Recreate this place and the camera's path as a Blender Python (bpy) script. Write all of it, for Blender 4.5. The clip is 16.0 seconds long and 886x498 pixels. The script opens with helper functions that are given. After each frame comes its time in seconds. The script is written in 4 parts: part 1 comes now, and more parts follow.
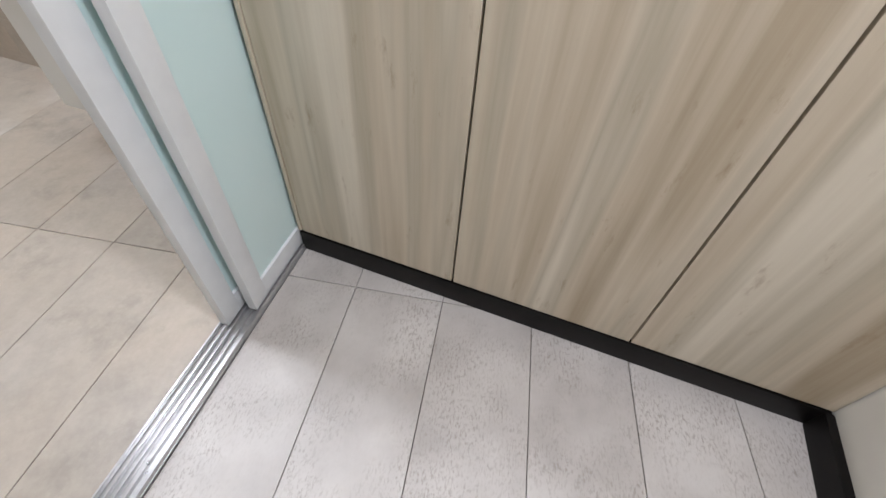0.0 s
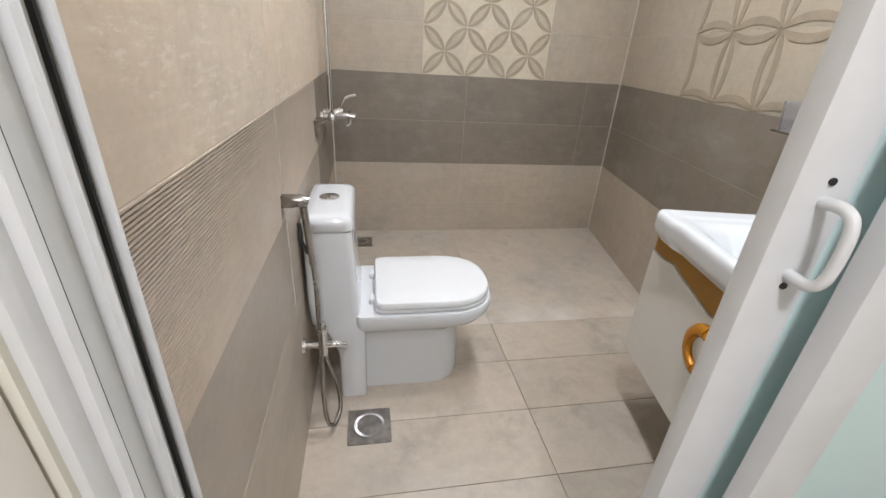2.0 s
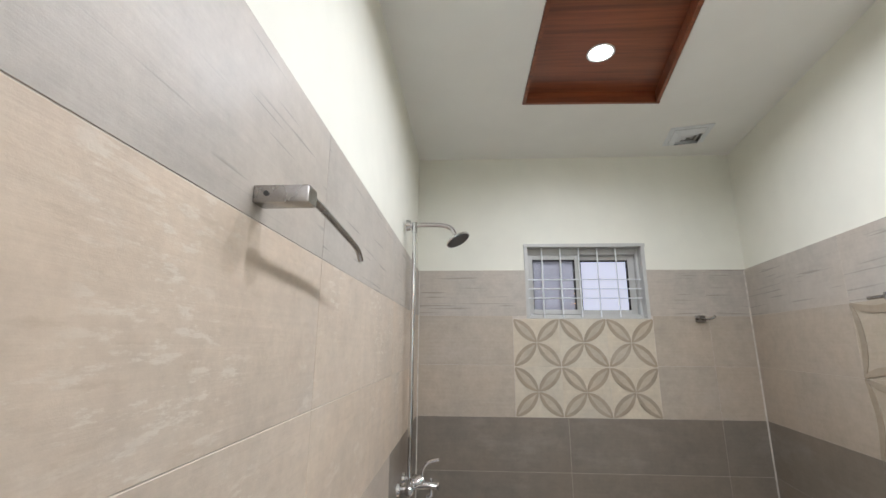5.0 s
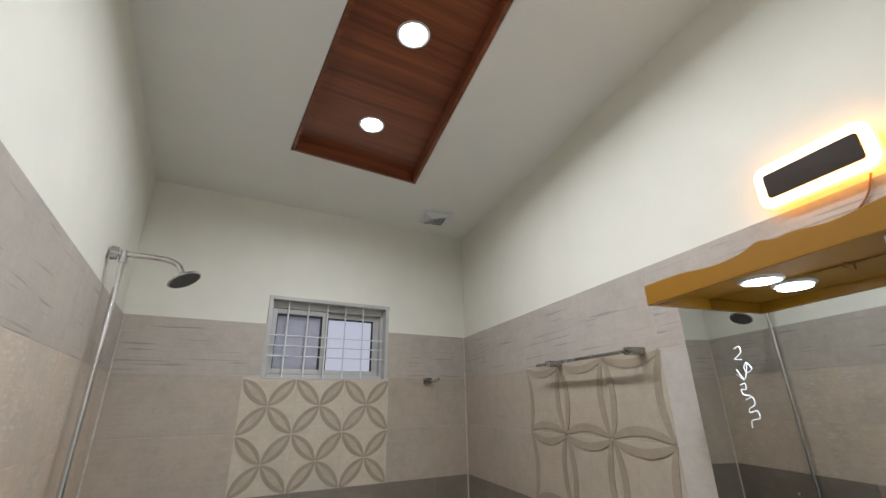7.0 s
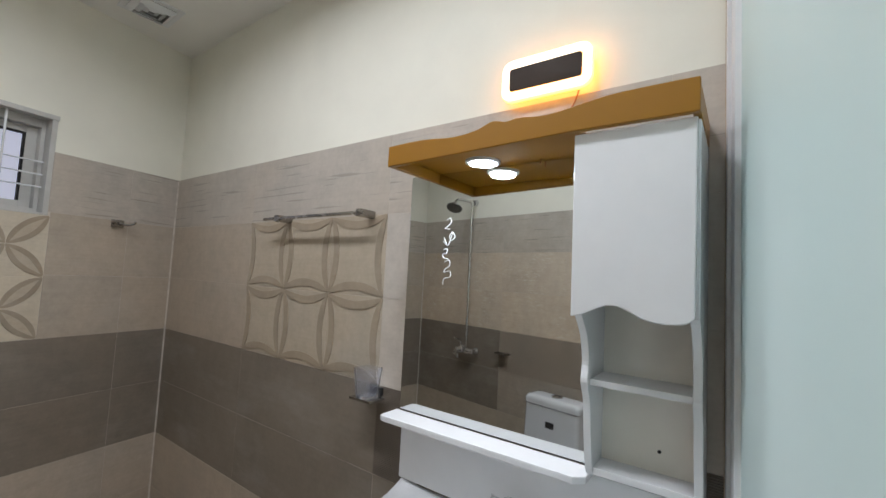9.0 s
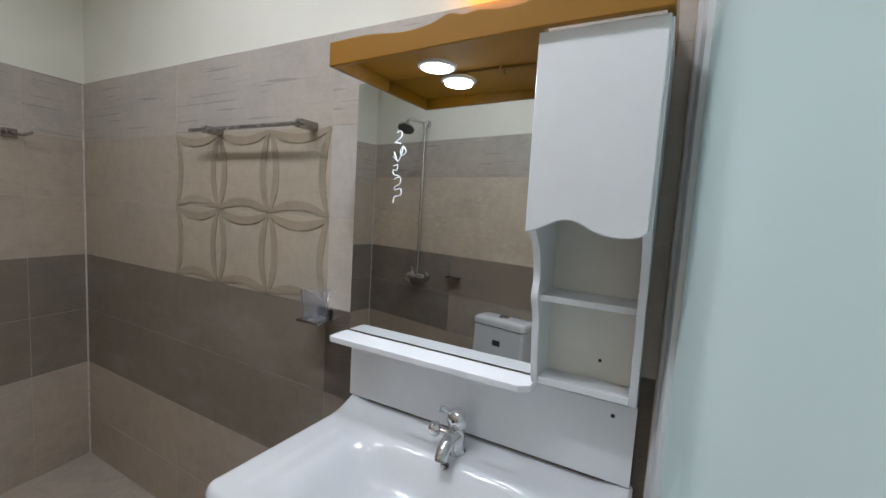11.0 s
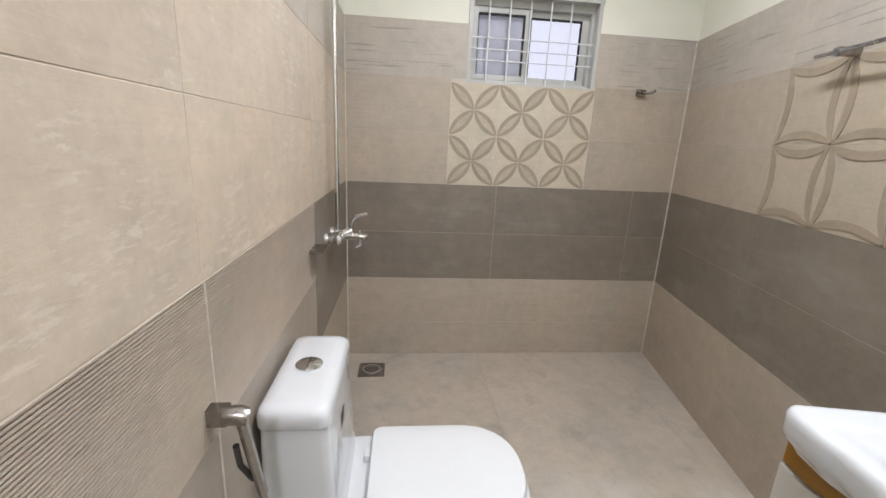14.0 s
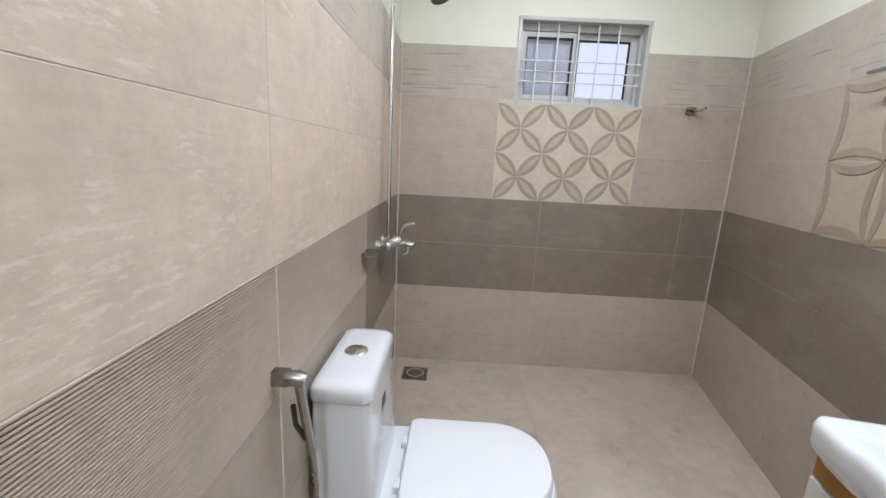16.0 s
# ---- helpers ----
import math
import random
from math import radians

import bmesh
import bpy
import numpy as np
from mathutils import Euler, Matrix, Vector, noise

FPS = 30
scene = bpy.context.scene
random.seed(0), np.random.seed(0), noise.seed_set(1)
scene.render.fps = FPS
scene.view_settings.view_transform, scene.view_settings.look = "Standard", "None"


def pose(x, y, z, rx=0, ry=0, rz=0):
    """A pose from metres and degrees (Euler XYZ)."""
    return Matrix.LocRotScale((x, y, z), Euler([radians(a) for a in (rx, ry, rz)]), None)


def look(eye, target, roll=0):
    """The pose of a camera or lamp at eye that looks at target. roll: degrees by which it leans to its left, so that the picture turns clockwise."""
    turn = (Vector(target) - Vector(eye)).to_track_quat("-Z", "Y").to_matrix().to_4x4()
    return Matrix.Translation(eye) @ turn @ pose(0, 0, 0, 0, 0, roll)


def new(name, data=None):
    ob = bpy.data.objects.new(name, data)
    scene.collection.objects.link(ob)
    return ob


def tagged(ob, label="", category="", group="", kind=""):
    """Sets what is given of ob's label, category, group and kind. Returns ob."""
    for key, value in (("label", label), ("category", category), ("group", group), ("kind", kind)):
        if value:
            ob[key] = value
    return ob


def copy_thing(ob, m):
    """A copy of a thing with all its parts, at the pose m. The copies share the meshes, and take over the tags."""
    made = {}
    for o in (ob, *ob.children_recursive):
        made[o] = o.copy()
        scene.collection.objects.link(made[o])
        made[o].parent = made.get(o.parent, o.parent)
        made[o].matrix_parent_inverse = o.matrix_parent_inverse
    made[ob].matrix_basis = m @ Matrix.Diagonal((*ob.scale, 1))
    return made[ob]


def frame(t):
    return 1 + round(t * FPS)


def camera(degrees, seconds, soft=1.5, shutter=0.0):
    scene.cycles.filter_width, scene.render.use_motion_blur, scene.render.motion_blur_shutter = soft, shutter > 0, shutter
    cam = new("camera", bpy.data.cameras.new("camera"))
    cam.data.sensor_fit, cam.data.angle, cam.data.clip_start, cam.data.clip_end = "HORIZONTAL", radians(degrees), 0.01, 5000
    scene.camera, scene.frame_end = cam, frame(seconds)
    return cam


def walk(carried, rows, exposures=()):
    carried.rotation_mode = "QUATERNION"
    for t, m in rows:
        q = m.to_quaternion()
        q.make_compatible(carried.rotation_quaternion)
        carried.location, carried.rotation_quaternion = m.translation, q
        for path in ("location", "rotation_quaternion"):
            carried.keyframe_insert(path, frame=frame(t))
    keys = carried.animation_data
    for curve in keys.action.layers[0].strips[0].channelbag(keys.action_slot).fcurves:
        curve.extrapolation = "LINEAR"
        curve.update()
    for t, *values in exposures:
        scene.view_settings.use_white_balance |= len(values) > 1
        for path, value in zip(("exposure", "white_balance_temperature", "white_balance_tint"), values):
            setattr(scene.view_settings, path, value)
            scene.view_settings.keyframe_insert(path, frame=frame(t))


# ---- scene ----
cam = camera(93.6, 16.0)
PATH = [
    (0, (0.082, -3.344, 1.098), (1.419, -3.195, -0.382), 4.6),
    (0.5, (0.106, -3.232, 1.18), (1.36, -2.619, -0.253), 5.6),
    (1, (0.155, -3.164, 1.198), (1.185, -1.927, 0.012), 5.0),
    (1.5, (0.228, -3.147, 1.272), (0.852, -1.525, 0.283), 3.3),
    (2, (0.243, -2.986, 1.286), (0.588, -1.216, 0.421), 3.7),
    (2.5, (0.234, -2.84, 1.298), (0.413, -1.015, 0.5), 3.4),
    (3, (0.321, -2.722, 1.328), (0.459, -0.848, 0.645), 1.9),
    (3.5, (0.355, -2.686, 1.346), (0.405, -0.75, 0.846), 0.5),
    (4, (0.335, -2.677, 1.417), (0.273, -0.686, 1.236), 0.1),
    (4.5, (0.344, -2.692, 1.517), (0.191, -0.702, 1.646), 0.0),
    (4.7, (0.309, -2.684, 1.55), (0.166, -0.707, 1.816), 0.1),
    (6.8, (0.367, -2.657, 1.573), (1.113, -1.005, 2.416), -1.3),
    (7, (0.383, -2.629, 1.562), (1.315, -1.004, 2.262), -0.9),
    (7.5, (0.433, -2.595, 1.546), (1.753, -1.153, 1.968), 1.2),
    (8, (0.456, -2.588, 1.531), (2.037, -1.393, 1.798), 3.0),
    (8.5, (0.47, -2.57, 1.515), (2.191, -1.57, 1.715), 3.4),
    (8.7, (0.479, -2.563, 1.512), (2.239, -1.631, 1.692), 3.3),
    (10.8, (0.549, -2.541, 1.519), (2.449, -1.922, 1.433), 2.6),
    (11, (0.549, -2.536, 1.481), (2.438, -1.906, 1.292), 3.4),
    (11.5, (0.561, -2.52, 1.397), (2.372, -1.864, 0.86), 4.5),
    (12, (0.551, -2.515, 1.322), (2.195, -1.81, 0.425), 5.7),
    (12.5, (0.509, -2.492, 1.257), (1.86, -1.536, 0.135), 6.1),
    (13, (0.411, -2.469, 1.244), (1.271, -1.043, 0.136), 4.2),
    (13.5, (0.367, -2.486, 1.286), (0.784, -0.73, 0.425), 2.6),
    (14, (0.341, -2.533, 1.376), (0.542, -0.607, 0.879), 2.7),
    (14.5, (0.365, -2.563, 1.407), (0.503, -0.581, 1.174), 2.4),
    (15, (0.361, -2.575, 1.417), (0.477, -0.589, 1.211), 2.0),
    (15.5, (0.383, -2.605, 1.38), (0.447, -0.629, 1.08), 2.2),
    (16, (0.377, -2.659, 1.364), (0.33, -0.705, 0.938), 2.9),
]
EXPOSURES = [(0, 0.6, 6100, 10), (1.0, 0.47, 6200, 10), (2.0, 0.44, 6450, 10), (3.5, 0.4, 6400, 10), (4.7, 0.2, 6250, 10), (6.8, -0.32, 6350, 10), (8.7, -0.36, 6350, 10),
             (10.8, -0.48, 6200, 10), (11.5, -0.3, 6250, 10), (12.0, -0.12, 6400, 10), (12.5, -0.1, 6850, 10), (13.0, 0.17, 6800, 10), (13.5, 0.4, 6550, 10), (14.5, 0.36, 6400, 10), (15.5, 0.36, 6100, 10), (16, 0.36, 6100, 10)]
walk(cam, [(t, look(eye, target, roll)) for t, eye, target, roll in PATH], EXPOSURES)

# ---------- world and light ----------
world = bpy.data.worlds.new("world")
scene.world = world
world.use_nodes = True
wn = world.node_tree.nodes
sky = wn.new("ShaderNodeTexSky")
sky.sky_type = "NISHITA"
sky.sun_disc = False
sky.sun_elevation = radians(40)
sky.sun_rotation = radians(120)
world.node_tree.links.new(sky.outputs[0], wn["Background"].inputs[0])
wn["Background"].inputs[1].default_value = 0.08


def lamp(name, at, watts, size, colour, shape="DISK", target=None, size_y=0.0, spread=180):
    data = bpy.data.lights.new(name, "AREA")
    data.energy, data.shape, data.size, data.color = watts, shape, size, colour
    data.spread = radians(spread)
    if size_y:
        data.size_y = size_y
    ob = new(name, data)
    ob.matrix_world = look(at, target or (at[0], at[1] + 0.0001, at[2] - 1))
    return ob


COOL = (0.93, 0.945, 1.0)
for place in ((0.935, -0.98), (0.884, -1.56), (0.835, -2.14)):
    lamp("downlight_lamp", (*place, 2.835), 9.4, 0.09, COOL, spread=162)
lamp("canopy_lamp", tuple(pose(2.062, 0, 0, 0, 0, 169.7) @ Vector((0.084, 2.195, 1.834))), 2.6, 0.075, (0.9, 0.95, 1.0), spread=170)
# added to light the hall; this source is never in view
lamp("assumed_hall_lamp", (0.2, -3.75, 2.55), 20, 0.24, (0.96, 0.945, 1.0))

# ---------- materials ----------


class Nodes:
    """Small builder for node materials."""

    def __init__(self, name, rough=0.5, metal=0.0):
        self.m = bpy.data.materials.new(name)
        self.m.use_nodes = True
        self.t = self.m.node_tree
        self.b = self.t.nodes["Principled BSDF"]
        self.b.inputs["Roughness"].default_value = rough
        self.b.inputs["Metallic"].default_value = metal

    def add(self, kind, **values):
        n = self.t.nodes.new("ShaderNode" + kind)
        for k, v in values.items():
            n.inputs[k.replace("_", " ")].default_value = v
        return n

    def link(self, a, b):
        self.t.links.new(a, b)

    def coords(self, scale=(1, 1, 1), spread=0.0):
        tc, mp = self.add("TexCoord"), self.add("Mapping")
        mp.inputs["Scale"].default_value = scale
        self.link(tc.outputs["Object"], mp.inputs["Vector"])
        if spread:
            info, mul = self.add("ObjectInfo"), self.add("Math")
            mul.operation = "MULTIPLY"
            mul.inputs[1].default_value = spread
            self.link(info.outputs["Random"], mul.inputs[0])
            self.link(mul.outputs[0], mp.inputs["Location"])
        return mp.outputs[0]

    def noise(self, vec, scale, detail=4, rough=0.55):
        n = self.add("TexNoise", Scale=scale, Detail=detail, Roughness=rough)
        self.link(vec, n.inputs["Vector"])
        return n.outputs[0]

    def ramp(self, fac, stops):
        r = self.add("ValToRGB")
        els = r.color_ramp.elements
        els[0].position, els[0].color = stops[0][0], (*stops[0][1], 1)
        els[1].position, els[1].color = stops[-1][0], (*stops[-1][1], 1)
        for p, c in stops[1:-1]:
            els.new(p).color = (*c, 1)
        self.link(fac, r.inputs[0])
        return r.outputs[0]

    def mix(self, fac, a, b, how="MIX"):
        n = self.t.nodes.new("ShaderNodeMix")
        n.data_type, n.blend_type = "RGBA", how
        for value, socket in ((fac, n.inputs[0]), (a, n.inputs[6]), (b, n.inputs[7])):
            if isinstance(value, (int, float)):
                socket.default_value = value
            elif isinstance(value, tuple):
                socket.default_value = (*value, 1)
            else:
                self.link(value, socket)
        return n.outputs[2]

    def colour(self, c):
        if isinstance(c, tuple):
            self.b.inputs["Base Color"].default_value = (*c, 1)
        else:
            self.link(c, self.b.inputs["Base Color"])
        return self

    def bump(self, height, strength, distance):
        n = self.add("Bump", Strength=strength, Distance=distance)
        self.link(height, n.inputs["Height"])
        self.link(n.outputs[0], self.b.inputs["Normal"])
        return self

    def rough(self, fac, lo, hi):
        r = self.add("MapRange")
        r.inputs["To Min"].default_value, r.inputs["To Max"].default_value = lo, hi
        self.link(fac, r.inputs[0])
        self.link(r.outputs[0], self.b.inputs["Roughness"])
        return self


def k(c, f):
    return tuple(v * f for v in c)


def tile_material(name, c, fleck=0.0, strokes=0.0, rough=(0.34, 0.55), stain=0.0, smear=None):
    n = Nodes(name)
    v = n.coords((1, 1, 1), 40)
    cloud = n.noise(v, 3.2, 5, 0.6)
    fine = n.noise(v, 60, 6, 0.7)
    broad = n.noise(v, 1.6, 3, 0.5)
    band = n.noise(n.coords((1, 1.1, 26), 40), 3.0, 4, 0.6)
    col = n.ramp(cloud, [(0.3, k(c, 0.8)), (0.5, c), (0.72, k(c, 1.16))])
    col = n.mix(n.ramp(broad, [(0.4, (0, 0, 0)), (0.62, (0.55, 0.55, 0.55))]), col, (c[0] * 1.12, c[1] * 1.02, c[2] * 0.9))
    mottle = n.noise(v, 15, 7, 0.65)
    col = n.mix(0.35, col, n.ramp(mottle, [(0.32, k(c, 0.72)), (0.68, k(c, 1.25))]))
    col = n.mix(0.1, col, n.ramp(fine, [(0.3, k(c, 0.7)), (0.7, k(c, 1.25))]))
    col = n.mix(0.12, col, n.ramp(band, [(0.35, k(c, 0.75)), (0.65, k(c, 1.2))]))
    if fleck:
        patch = n.noise(v, 4.5, 4, 0.6)
        weave = n.noise(n.coords((1, 20, 80), 40), 1.0, 5, 0.7)
        both = n.mix(1.0, n.ramp(patch, [(0.47, (0, 0, 0)), (0.6, (1, 1, 1))]), n.ramp(weave, [(0.52, (0, 0, 0)), (0.6, (1, 1, 1))]), "MULTIPLY")
        # shading of shallow relief, painted as darker dashes in the colour
        dent_shade = n.noise(n.coords((1, 16, 60), 70), 1.0, 3, 0.6)
        col = n.mix(n.ramp(dent_shade, [(0.6, (0, 0, 0)), (0.7, (0.35, 0.35, 0.35))]), col, (c[0] * 0.8, c[1] * 0.74, c[2] * 0.66))
        col = n.mix(n.mix(1.0, both, (fleck, fleck, fleck), "MULTIPLY"), col, (0.76, 0.71, 0.62))
    if strokes:
        stroke = n.noise(n.coords((1, 1.6, 50), 40), 1.8, 2, 0.4)
        col = n.mix(n.ramp(stroke, [(0.64, (0, 0, 0)), (0.70, (strokes, strokes, strokes))]), col, k(c, 0.42))
    if stain:
        world_v = n.add("NewGeometry").outputs["Position"]
        spots = n.ramp(n.noise(world_v, 4.5, 8, 0.68), [(0.54, (0, 0, 0)), (0.7, (stain, stain, stain))])
        col = n.mix(spots, col, k(c, 0.5))
    if smear is not None:
        # pale cement smeared along a joint
        at = n.add("SeparateXYZ")
        n.link(n.add("NewGeometry").outputs["Position"], at.inputs[0])
        near = n.add("MapRange")
        for key, value in (("From Min", smear), ("From Max", smear + 0.26), ("To Min", 0.72), ("To Max", 0.0)):
            near.inputs[key].default_value = value
        n.link(at.outputs[1], near.inputs[0])
        rag = n.ramp(n.noise(n.add("NewGeometry").outputs["Position"], 5.0, 6, 0.6), [(0.36, (0, 0, 0)), (0.62, (1, 1, 1))])
        col = n.mix(n.mix(1.0, rag, near.outputs[0], "MULTIPLY"), col, (0.62, 0.58, 0.52))
    # pale lime haze left by cleaning, in drips and wipes
    place = n.add("NewGeometry").outputs["Position"]
    wipe = n.add("Mapping")
    wipe.inputs["Scale"].default_value = (1.2, 1.2, 3.4)
    n.link(place, wipe.inputs["Vector"])
    haze = n.ramp(n.noise(wipe.outputs[0], 1.7, 7, 0.62), [(0.52, (0, 0, 0)), (0.74, (0.2, 0.2, 0.2))])
    col = n.mix(haze, col, (0.56, 0.53, 0.49))
    info = n.add("ObjectInfo")
    col = n.mix(n.ramp(info.outputs["Random"], [(0.0, (0, 0, 0)), (1.0, (0.12, 0.12, 0.12))]), col, k(c, 0.75))
    n.colour(col).rough(cloud, *rough)
    n.bump(n.mix(0.5, band, fine), 0.25, 0.003)
    return n.m


def plain(name, c, rough, metal=0.0, grain=0.06, scale=18, bump=0.0, coat=0.0):
    n = Nodes(name, rough, metal)
    v = n.coords()
    f = n.noise(v, scale, 4)
    n.colour(n.ramp(f, [(0.3, k(c, 1 - grain)), (0.7, k(c, 1 + grain))]))
    n.rough(n.noise(v, scale * 0.4, 3), rough * 0.8, min(1, rough * 1.2))
    if bump:
        n.bump(n.noise(v, scale * 6, 5), bump, 0.002)
    n.b.inputs["Coat Weight"].default_value = coat
    return n.m


def glow(name, c, strength):
    n = Nodes(name, 0.5)
    n.b.inputs["Base Color"].default_value = (*c, 1)
    n.b.inputs["Emission Color"].default_value = (*c, 1)
    n.b.inputs["Emission Strength"].default_value = strength
    return n.m


def wood_material(name, dark, light, axis_scale, rough=0.35):
    n = Nodes(name, rough)
    grain = n.noise(n.coords(axis_scale), 1.0, 6, 0.65)
    broad = n.noise(n.coords(tuple(a * 0.3 for a in axis_scale)), 1.0, 3, 0.5)
    col = n.ramp(grain, [(0.36, dark), (0.64, light)])
    col = n.mix(0.45, col, n.ramp(broad, [(0.35, dark), (0.65, light)]))
    n.colour(col).rough(grain, rough * 0.8, rough * 1.3).bump(grain, 0.15, 0.001)
    return n.m


LIGHT = (0.43, 0.373, 0.305)
TILE = tile_material("beige stone-look tile", LIGHT)
TILE_FLECK = tile_material("beige flecked tile", (0.58, 0.49, 0.395), fleck=0.42)
TILE_STROKE = tile_material("beige brushed tile", (0.46, 0.42, 0.37), strokes=0.55)
TILE_DARK = tile_material("taupe stone-look tile", (0.215, 0.185, 0.151))
# base colour lightened to carry the grazing sheen on the left wall
TILE_RIB_SHEEN = tile_material("taupe ribbed tile lightened for sheen", (0.46, 0.39, 0.32), rough=(0.28, 0.45))
TILE_RIB_DARK = tile_material("dark ribbed tile", (0.165, 0.14, 0.115))
TILE_CREAM = tile_material("cream patterned tile", (0.56, 0.505, 0.405))
TILE_PETAL = tile_material("beige petal tile", (0.46, 0.40, 0.315))
TILE_RELIEF = tile_material("beige relief tile", (0.44, 0.385, 0.305))
TILE_LINE = tile_material("taupe petal outline", (0.34, 0.285, 0.215))
TILE_PANEL = tile_material("pale brushed tile", (0.5, 0.46, 0.41))
FLOOR_TILE = tile_material("beige floor tile", (0.42, 0.366, 0.305), rough=(0.3, 0.5), stain=0.55)
GROUT = plain("pale grout", (0.54, 0.49, 0.43), 0.85, bump=0.3, scale=40)
GROUT_DARK = plain("dark floor grout", (0.13, 0.11, 0.095), 0.9, bump=0.3, scale=40)
PAINT = plain("cream wall paint", (0.78, 0.77, 0.68), 0.7, grain=0.025, scale=5, bump=0.12)
CEIL = plain("white ceiling paint", (0.8, 0.79, 0.75), 0.75, grain=0.02, scale=4, bump=0.1)
HALL_PAINT = plain("off-white hall paint", (0.74, 0.71, 0.65), 0.7, grain=0.025, scale=5, bump=0.12)
CERAMIC = plain("white glazed ceramic", (0.65, 0.665, 0.685), 0.12, grain=0.01, coat=0.4)
SEAT_MAT = plain("white moulded plastic", (0.68, 0.69, 0.70), 0.22, grain=0.01)
CHROME = plain("polished chrome", (0.72, 0.72, 0.73), 0.12, 1.0, grain=0.05)
DULL_STEEL = plain("dull dark steel", (0.24, 0.22, 0.2), 0.4, 0.9, grain=0.3, scale=25)
STEEL = plain("brushed steel", (0.36, 0.345, 0.325), 0.26, 1.0, grain=0.12, scale=60)
DARK_METAL = plain("dark holes", (0.03, 0.03, 0.03), 0.5)
RUBBER = plain("grey rubber", (0.1, 0.1, 0.1), 0.6)
BLACK = plain("black plastic", (0.018, 0.018, 0.018), 0.35)
ALU = plain("white powder-coated aluminium", (0.72, 0.74, 0.75), 0.35, grain=0.03)
ALU_GREY = plain("grey mill aluminium", (0.5, 0.5, 0.5), 0.3, 0.8, grain=0.08, scale=50)
SEAL = plain("black brush seal", (0.02, 0.02, 0.02), 0.8)
MDF = plain("white gloss board", (0.8, 0.81, 0.83), 0.22, grain=0.015)
MDF_CREAM = plain("cream-white board", (0.68, 0.665, 0.625), 0.3, grain=0.015)
IVORY = plain("ivory board", (0.82, 0.80, 0.73), 0.35, grain=0.015)
OCHRE = plain("ochre lacquer", (0.30, 0.135, 0.003), 0.42, grain=0.03, scale=8)
GOLD = plain("golden ochre lacquer", (0.5, 0.2, 0.012), 0.22, 0.25, grain=0.12, scale=25)
INK = plain("white marker", (0.85, 0.87, 0.9), 0.6)
WOOD_RED = wood_material("reddish-brown wood", (0.12, 0.032, 0.012), (0.30, 0.088, 0.034), (2.2, 60, 60))
n = Nodes("pale grey-beige wood laminate", 0.42)
bands = n.noise(n.coords((7, 7, 0.3)), 1.0, 3, 0.5)
streak = n.noise(n.coords((24, 24, 0.7)), 1.0, 5, 0.6)
hair = n.noise(n.coords((120, 120, 5)), 1.0, 4, 0.6)
knots = n.noise(n.coords((16, 16, 5)), 1.0, 6, 0.7)
wood = n.ramp(bands, [(0.37, (0.37, 0.30, 0.205)), (0.46, (0.56, 0.49, 0.38)), (0.53, (0.43, 0.385, 0.295)), (0.62, (0.66, 0.605, 0.5))])
wood = n.mix(0.14, wood, n.ramp(streak, [(0.36, (0.37, 0.29, 0.19)), (0.64, (0.66, 0.60, 0.49))]))
wood = n.mix(0.08, wood, n.ramp(hair, [(0.35, (0.3, 0.24, 0.16)), (0.65, (0.68, 0.62, 0.52))]))
wood = n.mix(n.ramp(knots, [(0.6, (0, 0, 0)), (0.72, (0.6, 0.6, 0.6))]), wood, (0.27, 0.185, 0.11))
n.colour(wood).rough(streak, 0.34, 0.54).bump(hair, 0.12, 0.001)
WOOD_PALE = n.m
# white window aluminium, with the shade it stands in put into its colour
ALU_SHADED = plain("white aluminium darkened for shade", (0.5, 0.5, 0.48), 0.4, grain=0.05)
BROWN_BLACK = plain("brown-black satin plate", (0.03, 0.018, 0.012), 0.75)
PLINTH_MAT = plain("black plinth gloss", (0.006, 0.005, 0.0045), 0.4, grain=0.4, scale=30)
PLINTH_MAT.node_tree.nodes["Principled BSDF"].inputs["Specular IOR Level"].default_value = 0.18
HALL_TILE = None
LAMP_WHITE = glow("downlight glow", (1, 0.98, 0.95), 22)
LAMP_SMALL = glow("cabinet light glow", (0.93, 0.96, 1), 16)
SCONCE_GLOW = glow("warm white light ring", (1.0, 0.87, 0.66), 2.4)
SCONCE_BACK = glow("amber back light", (1.0, 0.43, 0.085), 7.0)
DAY = glow("daylit distance", (0.78, 0.77, 0.90), 0.55)

n = Nodes("worn grey-beige floor tile")
v = n.coords((1, 1, 1), 40)
cloud = n.noise(v, 4, 5)
dash = n.noise(n.coords((70, 160, 1), 40), 1.0, 6, 0.75)
patch = n.noise(v, 5, 5)
worn = n.mix(1.0, n.ramp(dash, [(0.5, (0, 0, 0)), (0.6, (1, 1, 1))]), n.ramp(patch, [(0.42, (0.06, 0.06, 0.06)), (0.62, (0.7, 0.7, 0.7))]), "MULTIPLY")
base = n.ramp(cloud, [(0.3, (0.40, 0.37, 0.345)), (0.7, (0.58, 0.55, 0.52))])
n.colour(n.mix(worn, base, (0.26, 0.225, 0.19))).rough(cloud, 0.35, 0.55).bump(dash, 0.12, 0.002)
HALL_TILE = n.m

n = Nodes("frosted glass", 0.55)
fro = n.noise(n.coords(), 2.0, 2)
n.colour(n.ramp(fro, [(0.3, (0.72, 0.89, 0.88)), (0.7, (0.78, 0.93, 0.92))]))
n.b.inputs["Transmission Weight"].default_value = 0.2
n.b.inputs["Roughness"].default_value = 0.5
n.b.inputs["IOR"].default_value = 1.15
FROST = n.m

n = Nodes("thick clear glass", 0.08)
n.colour((0.85, 0.87, 0.92))
